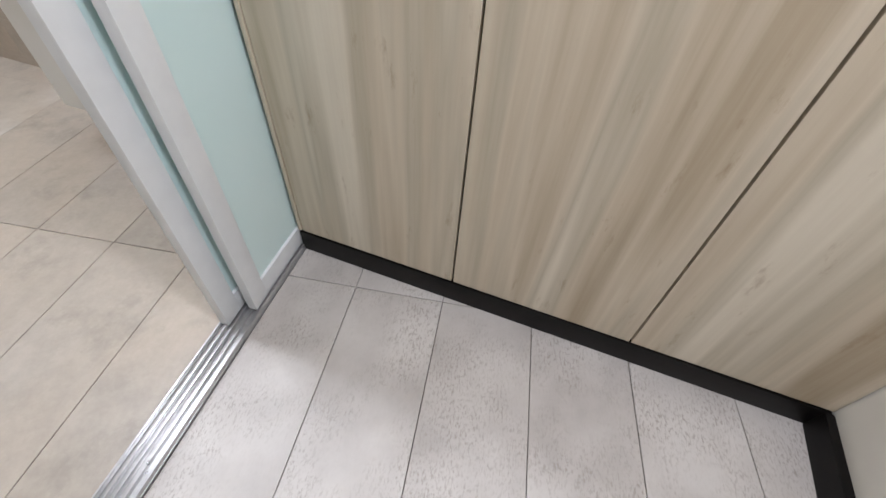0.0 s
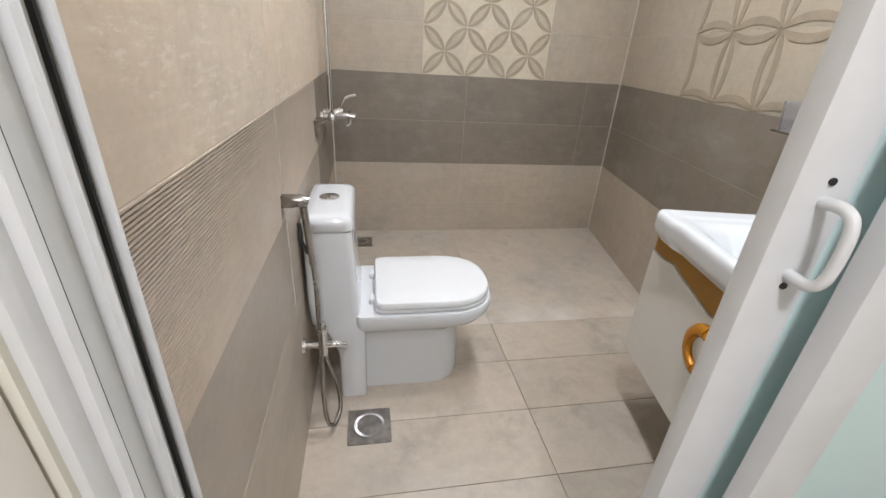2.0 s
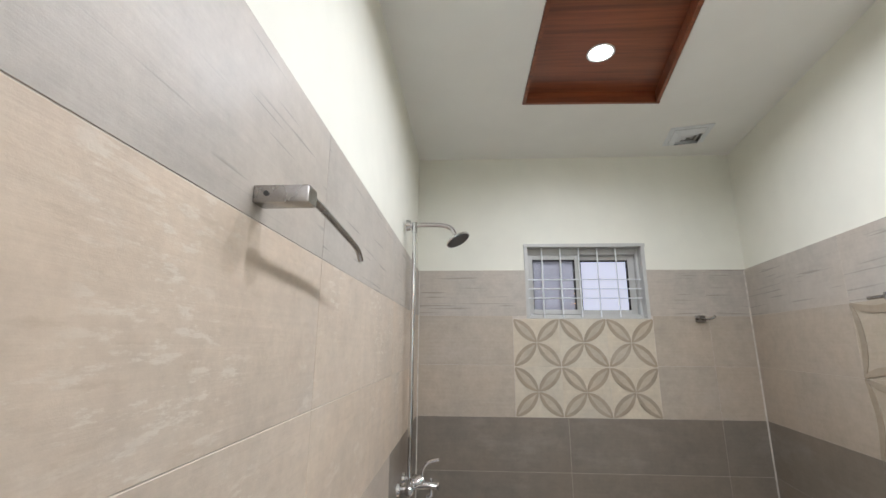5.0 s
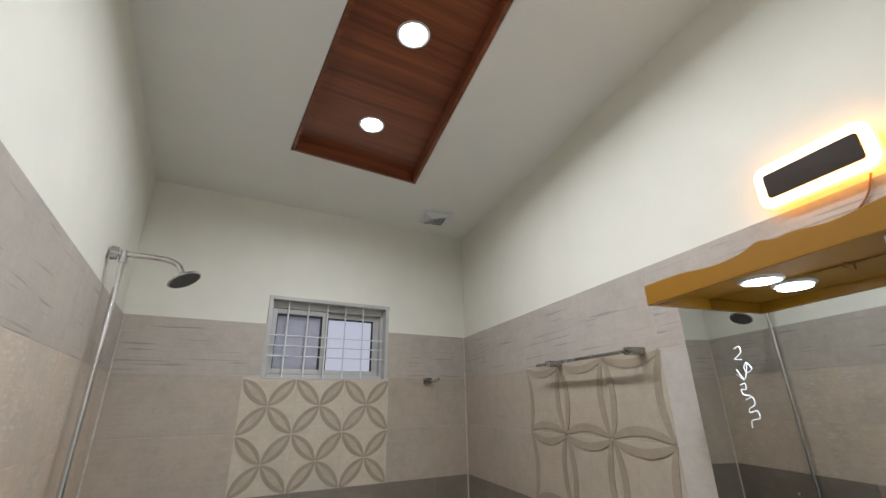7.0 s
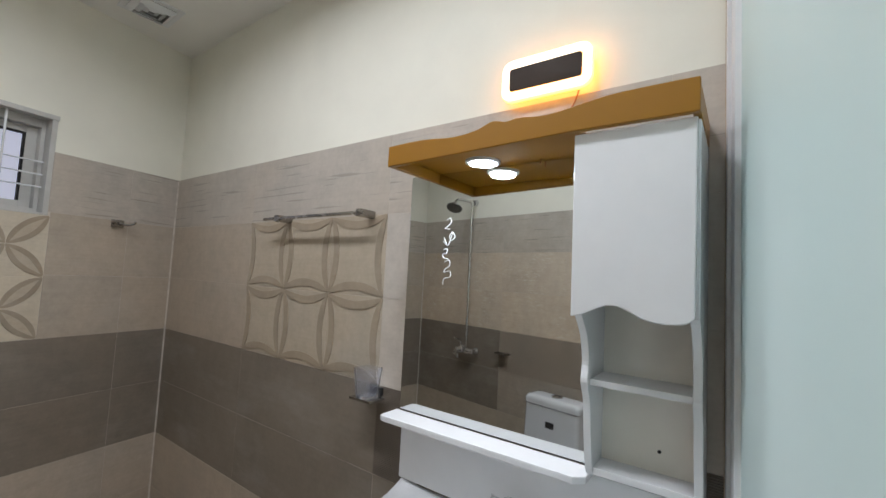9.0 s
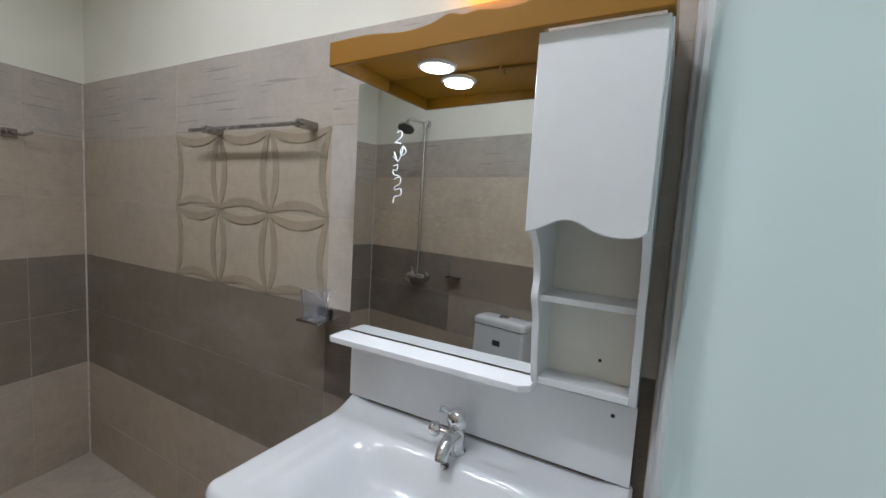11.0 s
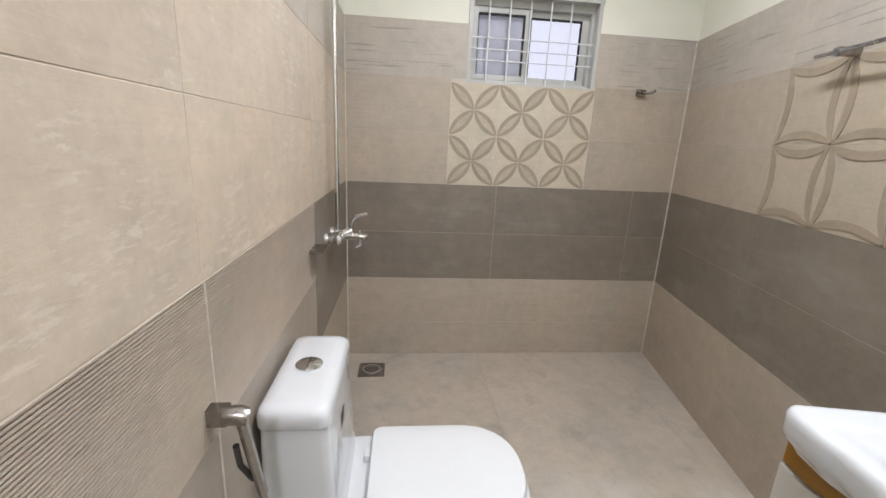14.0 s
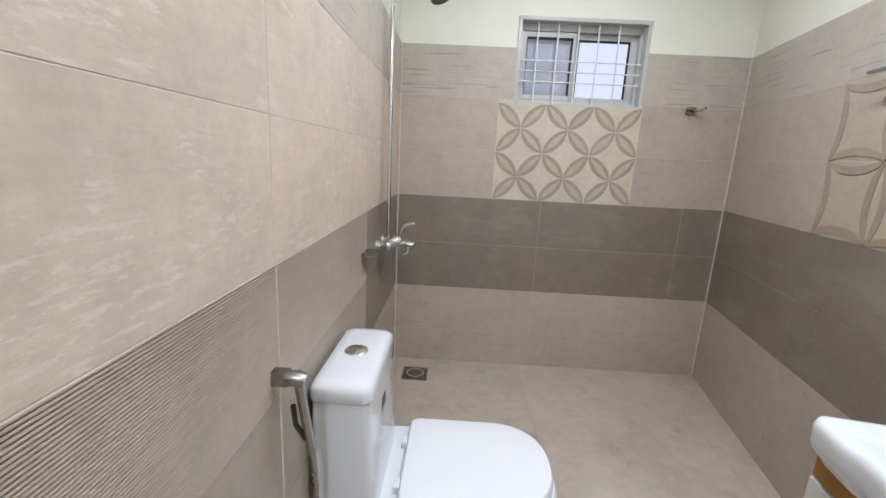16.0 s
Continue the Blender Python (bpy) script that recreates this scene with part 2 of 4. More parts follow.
n.b.inputs["Transmission Weight"].default_value = 0.97
n.b.inputs["IOR"].default_value = 1.25
CUP_GLASS = n.m

n = Nodes("mirror", 0.015, 1.0)
n.colour((0.66, 0.68, 0.67))
MIRROR = n.m

n = Nodes("clear glass", 0.02)
n.colour((0.95, 0.97, 0.97))
n.b.inputs["Transmission Weight"].default_value = 1.0
n.b.inputs["IOR"].default_value = 1.2
GLASS = n.m

n = Nodes("fine insect mesh", 0.8)
n.colour((0.33, 0.32, 0.37))
n.b.inputs["Alpha"].default_value = 0.62
MESH = n.m

# ---------- mesh helpers ----------


def finish(bm, name, mat, smooth=False):
    bmesh.ops.recalc_face_normals(bm, faces=bm.faces[:])
    me = bpy.data.meshes.new(name)
    bm.to_mesh(me)
    bm.free()
    me.materials.append(mat)
    if smooth:
        for p in me.polygons:
            p.use_smooth = True
        me.set_sharp_from_angle(angle=radians(38))
    return me


def part(name, bm, material, parent, label="", smooth=True):
    ob = new(name, finish(bm, name, material, smooth))
    ob.parent = parent
    return tagged(ob, label)


def thing(name, m, label, category, group="", kind=""):
    ob = new(name)
    ob.empty_display_size = 0.05
    ob.matrix_world = m
    return tagged(ob, label, category, group, kind)


def structure(name, bm, material, label, category):
    return tagged(new(name, finish(bm, name, material)), label, category, kind="structure")


def box(lo, hi, bevel=0.0, seg=2, bm=None):
    own = bmesh.new()
    bmesh.ops.create_cube(own, size=1)
    for vert in own.verts:
        vert.co = Vector([(lo[i] + hi[i]) / 2 + vert.co[i] * (hi[i] - lo[i]) for i in range(3)])
    if bevel:
        bmesh.ops.bevel(own, geom=own.edges[:], offset=bevel, segments=seg, profile=0.7, affect="EDGES")
    return join(bm, own)


def join(bm, own):
    if bm is None:
        return own
    me = bpy.data.meshes.new("tmp")
    own.to_mesh(me)
    own.free()
    bm.from_mesh(me)
    bpy.data.meshes.remove(me)
    return bm


def prism(poly, lo, hi, axes=(0, 1, 2), bm=None, bevel=0.0, seg=2):
    """A flat outline in two axes, drawn out along the third from lo to hi."""
    own = bmesh.new()
    rings = []
    for h in (lo, hi):
        ring = []
        for a, b in poly:
            co = [0, 0, 0]
            co[axes[0]], co[axes[1]], co[axes[2]] = a, b, h
            ring.append(own.verts.new(co))
        rings.append(ring)
    own.faces.new(rings[0])
    own.faces.new(rings[1])
    for i in range(len(poly)):
        j = (i + 1) % len(poly)
        own.faces.new((rings[0][i], rings[0][j], rings[1][j], rings[1][i]))
    bmesh.ops.recalc_face_normals(own, faces=own.faces[:])
    if bevel:
        rim = [e for e in own.edges if len(e.link_faces) == 2 and e.calc_face_angle(0) > 0.6]
        bmesh.ops.bevel(own, geom=rim, offset=bevel, segments=seg, profile=0.6, affect="EDGES")
    return join(bm, own)


def loft(rings, bm=None, close=True):
    """Skin over rings of equal count, with capped ends."""
    own = bmesh.new()
    vs = [[own.verts.new(p) for p in ring] for ring in rings]
    for a, b in zip(vs, vs[1:]):
        for i in range(len(a)):
            j = (i + 1) % len(a)
            own.faces.new((a[i], a[j], b[j], b[i]))
    if close:
        own.faces.new(vs[0])
        own.faces.new(vs[-1])
    return join(bm, own)


def tube(points, r, seg=12, bm=None):
    pts = [Vector(p) for p in points]
    radii = r if isinstance(r, (list, tuple)) else [r] * len(pts)
    rings = []
    side = None
    for i, p in enumerate(pts):
        d = (pts[min(i + 1, len(pts) - 1)] - pts[max(i - 1, 0)]).normalized()
        if side is None:
            side = d.orthogonal().normalized()
        side = (side - d * side.dot(d)).normalized()
        up = d.cross(side)
        rings.append([p + (side * math.cos(a) + up * math.sin(a)) * radii[i] for a in [2 * math.pi * q / seg for q in range(seg)]])
    return loft(rings, bm)


def smooth_line(points, steps=8):
    """A curve through the points."""
    pts = [Vector(p) for p in points]
    out = []
    for i in range(len(pts) - 1):
        p0, p1, p2, p3 = pts[max(i - 1, 0)], pts[i], pts[i + 1], pts[min(i + 2, len(pts) - 1)]
        for q in range(steps):
            t = q / steps
            out.append(0.5 * ((2 * p1) + (p2 - p0) * t + (2 * p0 - 5 * p1 + 4 * p2 - p3) * t * t + (3 * p1 - p0 - 3 * p2 + p3) * t ** 3))
    return out + [pts[-1]]


def spin(profile, seg=24, centre=(0, 0, 0), bm=None):
    """Rings of (radius, height) round the upright axis."""
    rings = [[(centre[0] + r * math.cos(a), centre[1] + r * math.sin(a), centre[2] + h) for a in [2 * math.pi * q / seg for q in range(seg)]] for r, h in profile]
    return loft(rings, bm)


def rounded(w, h, r, seg=6, cx=0.0, cy=0.0):
    out = []
    for sx, sy, a0 in ((1, 1, 0), (-1, 1, 90), (-1, -1, 180), (1, -1, 270)):
        for q in range(seg + 1):
            a = radians(a0 + 90 * q / seg)
            out.append((cx + sx * (w / 2 - r) + r * math.cos(a), cy + sy * (h / 2 - r) + r * math.sin(a)))
    return out


def clip(poly, px, py, nx, ny):
    """Keeps the side of the line through (px, py) towards which (nx, ny) points."""
    out = []
    for i, a in enumerate(poly):
        b = poly[(i + 1) % len(poly)]
        da, db = (a[0] - px) * nx + (a[1] - py) * ny, (b[0] - px) * nx + (b[1] - py) * ny
        if da >= 0:
            out.append(a)
        if da * db < 0:
            t = da / (da - db)
            out.append((a[0] + (b[0] - a[0]) * t, a[1] + (b[1] - a[1]) * t))
    return out


# ---------- plan ----------
TH = 10.3
SN, CS = math.sin(radians(TH)), math.cos(radians(TH))
RIGHT = pose(2.062, 0, 0, 0, 0, 180 - TH)      # x out of the slanting wall, y along it towards the door
BACK = pose(0, 0, 0, 0, 0, -90)                # x out of the wall, y along it
LEFT = Matrix.Identity(4)
CEILING_Z, TILE_TOP = 2.80, 2.02
R_END = 2.80                                   # length of the slanting wall


def on_right(d, s, z=0.0):
    return RIGHT @ Vector((d, s, z))


corner = on_right(0, R_END)
DOOR = pose(0, -2.638, 0, 0, 0, -4.5)          # x along the door wall, y into the bathroom
WARD = pose(0.974, -2.757, 0, 0, 0, -90 - 11.6)  # x along the wardrobe front away from the door, y into its body
DOOR_LEN = 1.55

# ---------- structure ----------
T = 0.14
wall_left = structure("wall_left", box((-T, -2.72, 0), (-0.004, 0.0, 3.0)), PAINT, "tiled bathroom wall, cream paint above", "wall")
wb = box((-T, 0.004, -0.1), (0.690, T, 3.0))
box((1.457, 0.004, -0.1), (2.062 + T, T, 3.0), bm=wb)
box((0.690, 0.004, -0.1), (1.457, T, 1.712), bm=wb)
box((0.690, 0.004, 2.196), (1.457, T, 3.0), bm=wb)
wall_back = structure("wall_back", wb, PAINT, "tiled bathroom end wall with a small window, cream paint above", "wall")
wr = box((-T, -0.05, -0.1), (-0.004, R_END + 0.02, 3.0))
wr.transform(RIGHT)
wall_right = structure("wall_right", wr, PAINT, "slanting tiled bathroom wall, cream paint above", "wall")

floor = structure("floor", box((-1.5, -4.9, -0.12), (2.3, 0.1, -0.008)), GROUT_DARK, "tiled floor with dark joints", "floor")

# ceiling with a sunken timber bay
bay = [(0.615, -2.42), (0.615, -0.665), (1.337, -0.645), (0.985, -2.42)]
cb = bmesh.new()
outer = [(-1.5, -4.9), (-1.5, 0.2), (2.4, 0.2), (2.4, -4.9)]
for h in (CEILING_Z, CEILING_Z + 0.12):
    vi = [cb.verts.new((*p, h)) for p in bay]
    vo = [cb.verts.new((*p, h)) for p in outer]
    for i in range(4):
        j = (i + 1) % 4
        cb.faces.new((vo[i], vo[j], vi[j], vi[i]))
    if h > CEILING_Z:
        for i in range(4):
            j = (i + 1) % 4
            cb.faces.new((low_i[i], low_i[j], vi[j], vi[i]))
            cb.faces.new((low_o[i], low_o[j], vo[j], vo[i]))
    low_i, low_o = vi, vo
ceiling = structure("ceiling", cb, CEIL, "white plaster ceiling with a sunken timber bay", "ceiling")

panel = thing("ceiling_panel", pose(0, 0, CEILING_Z), "sunken reddish-brown wood ceiling panel with recessed lights", "ceiling panel")
inner = [(0.618, -2.417), (0.618, -0.668), (1.333, -0.648), (0.982, -2.417)]
part("panel_board", prism(inner, 0.06, 0.085), WOOD_RED, panel, smooth=False)
for i in range(4):
    a, b = Vector(inner[i]), Vector(inner[(i + 1) % 4])
    d = (b - a).normalized()
    q = Vector((d.y, -d.x)) * 0.016
    part("panel_side", prism([tuple(a), tuple(b), tuple(b + q), tuple(a + q)], -0.003, 0.06), WOOD_RED, panel, smooth=False)

# outside hall
hall = box((-1.4, -2.80, 0), (-T - 0.002, -2.66, 3.0))
box((-T - 0.002, -2.80, 0), (-0.012, -2.724, 3.0), bm=hall)
structure("wall_hall_front", hall, HALL_PAINT, "plain off-white hall wall beside the sliding door", "wall")
structure("wall_hall_left", box((-1.5, -4.9, 0), (-1.4, -2.66, 3.0)), HALL_PAINT, "plain off-white hall wall", "wall")
we = box((1.592, -2.2, 0), (1.70, 0.9, 3.0))
we.transform(WARD)
wall_hall_end = structure("wall_hall_end", we, HALL_PAINT, "off-white hall wall at the end of the wardrobe", "wall")
sk = box((1.568, -0.9, 0), (1.591, -0.002, 0.085), 0.003)
sk.transform(WARD)
structure("baseboard", sk, PLINTH_MAT, "glossy black skirting board", "skirting")
hd = box((0, -0.05, 2.402), (DOOR_LEN + 0.1, 0.05, 3.0))
hd.transform(DOOR)
structure("wall_over_door", hd, PAINT, "cream wall above the sliding door", "wall")

# ---------- window ----------
win = thing("window_1", pose(0, 0, 0), "small sliding window with white aluminium frame and grille", "window", kind="structure")
WX0, WX1, WZ0, WZ1 = 0.692, 1.455, 1.714, 2.194
for nm, lo, hi in (("window_frame", (WX0, 0.055, WZ0), (WX0 + 0.035, 0.12, WZ1)), ("window_frame", (WX1 - 0.035, 0.055, WZ0), (WX1, 0.12, WZ1)),
                   ("window_frame", (WX0 + 0.035, 0.055, WZ0), (WX1 - 0.035, 0.12, WZ0 + 0.028)), ("window_frame", (WX0 + 0.035, 0.055, WZ1 - 0.06), (WX1 - 0.035, 0.12, WZ1))):
    part(nm, box(lo, hi, 0.003), ALU_SHADED, win)
part("window_sill", box((WX0, -0.002, WZ0 - 0.001), (WX1, 0.055, WZ0 + 0.008), 0.002), ALU_SHADED, win)
part("window_head", box((WX0 - 0.004, -0.008, WZ1 - 0.022), (WX1 + 0.006, 0.055, WZ1), 0.002), ALU_SHADED, win)
for nm, lo, hi in (("window_reveal", (WX0 - 0.001, -0.006, WZ0), (WX0 + 0.02, 0.055, WZ1 - 0.02)), ("window_reveal", (WX1 - 0.02, -0.006, WZ0), (WX1 + 0.001, 0.055, WZ1 - 0.02))):
    part(nm, box(lo, hi, 0.002), ALU_SHADED, win)


def sash(x0, x1, y, wide):
    z0, z1 = WZ0 + 0.03, WZ1 - 0.062
    s = part("sash", box((x0, y, z0), (x0 + wide, y + 0.022, z1), 0.002), ALU_SHADED, win)
    box_parts = [((x1 - wide, y, z0), (x1, y + 0.022, z1)), ((x0 + wide, y, z0), (x1 - wide, y + 0.022, z0 + 0.03)), ((x0 + wide, y, z1 - 0.03), (x1 - wide, y + 0.022, z1))]
    for lo, hi in box_parts:
        part("sash_bar", box(lo, hi, 0.002), ALU_SHADED, s)
    for lo, hi in (((x0 + wide, y + 0.004, z0 + 0.03), (x0 + wide + 0.006, y + 0.018, z1 - 0.03)), ((x1 - wide - 0.009, y + 0.004, z0 + 0.03), (x1 - wide, y + 0.018, z1 - 0.03)), ((x0 + wide, y + 0.004, z1 - 0.04), (x1 - wide, y + 0.018, z1 - 0.03))):
        part("seal", box(lo, hi), SEAL, s, "black rubber seal")
    pane = part("pane", box((x0 + wide, y + 0.009, z0 + 0.03), (x1 - wide, y + 0.013, z1 - 0.03)), GLASS, s, smooth=False)
    pane.visible_shadow = False
    return s


sash(WX0 + 0.035, 1.055, 0.062, 0.026)
sash(1.03, WX1 - 0.035, 0.09, 0.04)
part("latch", box((1.05, 0.05, 1.86), (1.062, 0.062, 1.90), 0.003), BLACK, win, "small black latch")
scr = part("insect_screen", box((WX0 + 0.061, 0.094, WZ0 + 0.03), (1.03, 0.096, WZ1 - 0.09)), MESH, win, "grey-violet insect mesh", smooth=False)
scr.visible_shadow = False
for i in range(5):
    x = 0.81 + i * 0.119
    part("grille_bar", tube([(x, 0.03, WZ0 + 0.006), (x, 0.03, WZ1 - 0.02)], 0.0052, 8), ALU, win, "white vertical grille rod")
for z in (1.845, 1.905, 1.965):
    part("grille_bar", tube([(WX0 + 0.018, 0.036, z), (WX1 - 0.018, 0.036, z)], 0.004, 8), ALU, win, "white horizontal grille rod")
structure("backdrop", box((-0.8, 1.2, 0.8), (3.0, 1.22, 3.4)), DAY, "pale daylight beyond the window", "distance")

# ---------- sliding door ----------
dw = thing("door_1", DOOR, "white aluminium sliding door with frosted glass, slid open", "sliding door", kind="structure")
part("jamb", box((0.0, -0.075, 0), (0.012, 0.042, 2.40), 0.002), ALU, dw)
for y, w in ((-0.048, 0.011), (0.0, 0.011), (0.034, 0.006)):
    part("jamb_rib", box((0.012, y - w / 2, 0), (0.024, y + w / 2, 2.40), 0.002), ALU, dw)
for y in (-0.036, 0.008, 0.026):
    part("brush_seal", box((0.012, y - 0.0018, 0.03), (0.017, y + 0.0018, 2.39)), SEAL, dw, "black brush seal")
part("jamb", box((DOOR_LEN - 0.03, -0.05, 0), (DOOR_LEN + 0.01, 0.042, 2.40), 0.002), ALU, dw)
part("head_rail", box((0.012, -0.05, 2.34), (DOOR_LEN - 0.03, 0.045, 2.40), 0.002), ALU, dw)
part("track", box((0.012, -0.05, -0.006), (DOOR_LEN - 0.03, 0.045, 0.006), 0.001), ALU_GREY, dw, "grey aluminium floor track")
for y, h in ((-0.046, 0.022), (-0.022, 0.018), (-0.002, 0.022), (0.02, 0.018), (0.041, 0.02)):
    part("track_rib", box((0.034, y - 0.0025, 0.006), (DOOR_LEN - 0.03, y + 0.0025, h), 0.001), ALU_GREY, dw)


def leaf(x0, x1, y, nm, label):
    l = part(nm, box((x0 + 0.06, y - 0.003, 0.09), (x1 - 0.06, y + 0.003, 2.28)), FROST, dw, label, smooth=False)
    for lo, hi in (((x0, y - 0.014, 0.02), (x0 + 0.062, y + 0.014, 2.335)), ((x1 - 0.062, y - 0.014, 0.02), (x1, y + 0.014, 2.335)),
                   ((x0 + 0.062, y - 0.013, 0.02), (x1 - 0.062, y + 0.013, 0.092)), ((x0 + 0.062, y - 0.013, 2.278), (x1 - 0.062, y + 0.013, 2.335))):
        part("stile", box(lo, hi, 0.004), ALU, l, "white aluminium profile")
    return l


slid = leaf(0.625, DOOR_LEN - 0.04, 0.022, "sliding_leaf", "frosted pale green glass leaf")
leaf(0.694, DOOR_LEN - 0.034, -0.026, "fixed_leaf", "frosted pale green glass leaf")
hb = tube(smooth_line([(0.66, 0.008, 1.178), (0.66, -0.016, 1.178), (0.662, -0.026, 1.162), (0.662, -0.026, 1.118), (0.66, -0.016, 1.102), (0.66, 0.008, 1.102)], 6), 0.006, 10)
part("handle", hb, ALU, slid, "white D-shaped pull handle")
for z in (1.198, 1.088):
    part("screw", tube([(0.66, 0.0085, z), (0.66, 0.006, z)], 0.0038, 10), BLACK, slid, "dark screw")

# ---------- wardrobe in the hall ----------
wd = thing("wardrobe", WARD, "tall pale grey-beige wood wardrobe on a black plinth", "wardrobe")
part("carcass", box((0.004, 0.03, 0.085), (1.588, 0.5, 2.6)), WOOD_PALE, wd, smooth=False)
part("edge_strip", box((0.0, 0.0, 0.09), (0.012, 0.03, 2.6), 0.002), WOOD_PALE, wd, smooth=False)
for x0, x1 in ((0.014, 0.543), (0.549, 1.076), (1.082, 1.588)):
    part("door", box((x0, 0.004, 0.088), (x1, 0.028, 2.6), 0.002), WOOD_PALE, wd, "flat wood-grain door", smooth=False)
part("plinth", box((0.002, 0.0, 0.0), (1.588, 0.05, 0.082), 0.002), PLINTH_MAT, wd, "glossy black plinth")

# ---------- toilet ----------
tl = thing("toilet", pose(0.0, -1.49, 0), "white one-piece ceramic toilet with closed lid", "toilet")


def super_ring(cx, hx, hy, z, flat=0.0, power=2.6, n=40, cy=0.0):
    """An outline round in front (+x) and squarer behind."""
    out = []
    for q in range(n):
        a = 2 * math.pi * q / n
        c, s = math.cos(a), math.sin(a)
        p = power if c > 0 else power + flat
        out.append((cx + hx * math.copysign(abs(c) ** (2 / p), c), cy + hy * math.copysign(abs(s) ** (2 / p), s), z))
    return out


def slab(x0, x1, hy, z, back=0.03, n=10):
    """D-shaped outline: straight back corners, half-round front."""
    r = hy
    pts = []
    for q in range(2 * n + 1):
        a = -math.pi / 2 + math.pi * q / (2 * n)
        pts.append((x1 - r * 0.95 + r * 0.95 * math.copysign(abs(math.cos(a)) ** 0.9, math.cos(a)), hy * math.copysign(abs(math.sin(a)) ** 0.85, math.sin(a)), z))
    for q in range(5):
        a = radians(90 + 22.5 * q)
        pts.append((x0 + back + back * math.cos(a), hy - back + back * math.sin(a), z))
    for q in range(5):
        a = radians(180 + 22.5 * q)
        pts.append((x0 + back + back * math.cos(a), -hy + back + back * math.sin(a), z))
    return pts


def ring_box(x0, x1, hy, z, r=0.03, seg=5):
    return [(a, b, z) for a, b in rounded(x1 - x0, 2 * hy, r, seg, (x0 + x1) / 2, 0)]


# tank column from floor to lid, hollowed low down at its sides
tank = loft([ring_box(0.120, 0.220, 0.203, 0.0, 0.02), ring_box(0.118, 0.220, 0.203, 0.20, 0.02), ring_box(0.10, 0.220, 0.203, 0.27, 0.02), ring_box(0.065, 0.220, 0.202, 0.32, 0.025), ring_box(0.025, 0.206, 0.2, 0.352), ring_box(0.020, 0.196, 0.197, 0.45, 0.025), ring_box(0.020, 0.187, 0.194, 0.60, 0.025), ring_box(0.022, 0.183, 0.192, 0.715, 0.025)])
part("tank", tank, CERAMIC, tl)
lid = loft([ring_box(0.020, 0.184, 0.195, 0.718), ring_box(0.016, 0.188, 0.198, 0.722), ring_box(0.016, 0.188, 0.198, 0.745), ring_box(0.020, 0.184, 0.194, 0.760), ring_box(0.030, 0.173, 0.182, 0.770), ring_box(0.055, 0.150, 0.16, 0.774)])
part("tank_lid", lid, CERAMIC, tl)
btn = part("flush_button", spin([(0.036, 0.772), (0.036, 0.778), (0.032, 0.781), (0.001, 0.782)], 28, (0.100, 0, 0)), CHROME, tl, "round chrome flush button")
part("button_split", box((0.099, -0.025, 0.7815), (0.101, 0.025, 0.783)), DARK_METAL, btn)
bowl = loft([slab(0.18, 0.622, 0.156, 0.0), slab(0.18, 0.622, 0.156, 0.05), slab(0.18, 0.612, 0.152, 0.22), slab(0.18, 0.612, 0.154, 0.262), slab(0.18, 0.66, 0.175, 0.292), slab(0.18, 0.72, 0.198, 0.312), slab(0.18, 0.740, 0.207, 0.335), slab(0.18, 0.745, 0.209, 0.368), slab(0.18, 0.738, 0.204, 0.380)])
part("bowl", bowl, CERAMIC, tl)
part("seat", loft([slab(0.262, 0.725, 0.188, 0.382), slab(0.258, 0.732, 0.194, 0.386), slab(0.258, 0.732, 0.194, 0.394), slab(0.262, 0.728, 0.19, 0.398)]), SEAT_MAT, tl)
part("lid", loft([slab(0.262, 0.722, 0.19, 0.400), slab(0.259, 0.73, 0.196, 0.404), slab(0.259, 0.73, 0.196, 0.418), slab(0.264, 0.724, 0.191, 0.427), slab(0.285, 0.70, 0.17, 0.432), slab(0.33, 0.64, 0.12, 0.434)]), SEAT_MAT, tl, "closed white plastic lid")
for y in (-0.1, 0.1):
    part("hinge", box((0.24, y - 0.02, 0.38), (0.268, y + 0.02, 0.405), 0.004), SEAT_MAT, tl)
part("sticker", box((0.182, -0.03, 0.55), (0.1875, 0.03, 0.63)), BLACK, tl, "small black label")

# ---------- vanity ----------
vn = thing("vanity_cabinet", RIGHT, "wall-hung white vanity cabinet with ochre wavy band", "vanity cabinet")
V0, V1, VM = 1.892, 2.735, 2.305
part("body", box((0.002, V0 + 0.016, 0.245), (0.455, V1 - 0.016, 0.64), 0.002), MDF_CREAM, vn, smooth=False)
for s in (V0, V1 - 0.016):
    part("side_panel", box((0.002, s, 0.245), (0.455, s + 0.016, 0.742), 0.001), MDF_CREAM, vn, smooth=False)


def wave(s):
    """Lower edge of the band."""
    a = abs(s - VM) / (VM - V0)
    return 0.676 - 0.030 * (0.5 + 0.5 * math.cos(math.pi * min(1, a / 0.62))) + 0.012 * math.exp(-((a - 0.66) / 0.1) ** 2) + 0.016 * math.exp(-(a / 0.05) ** 2)


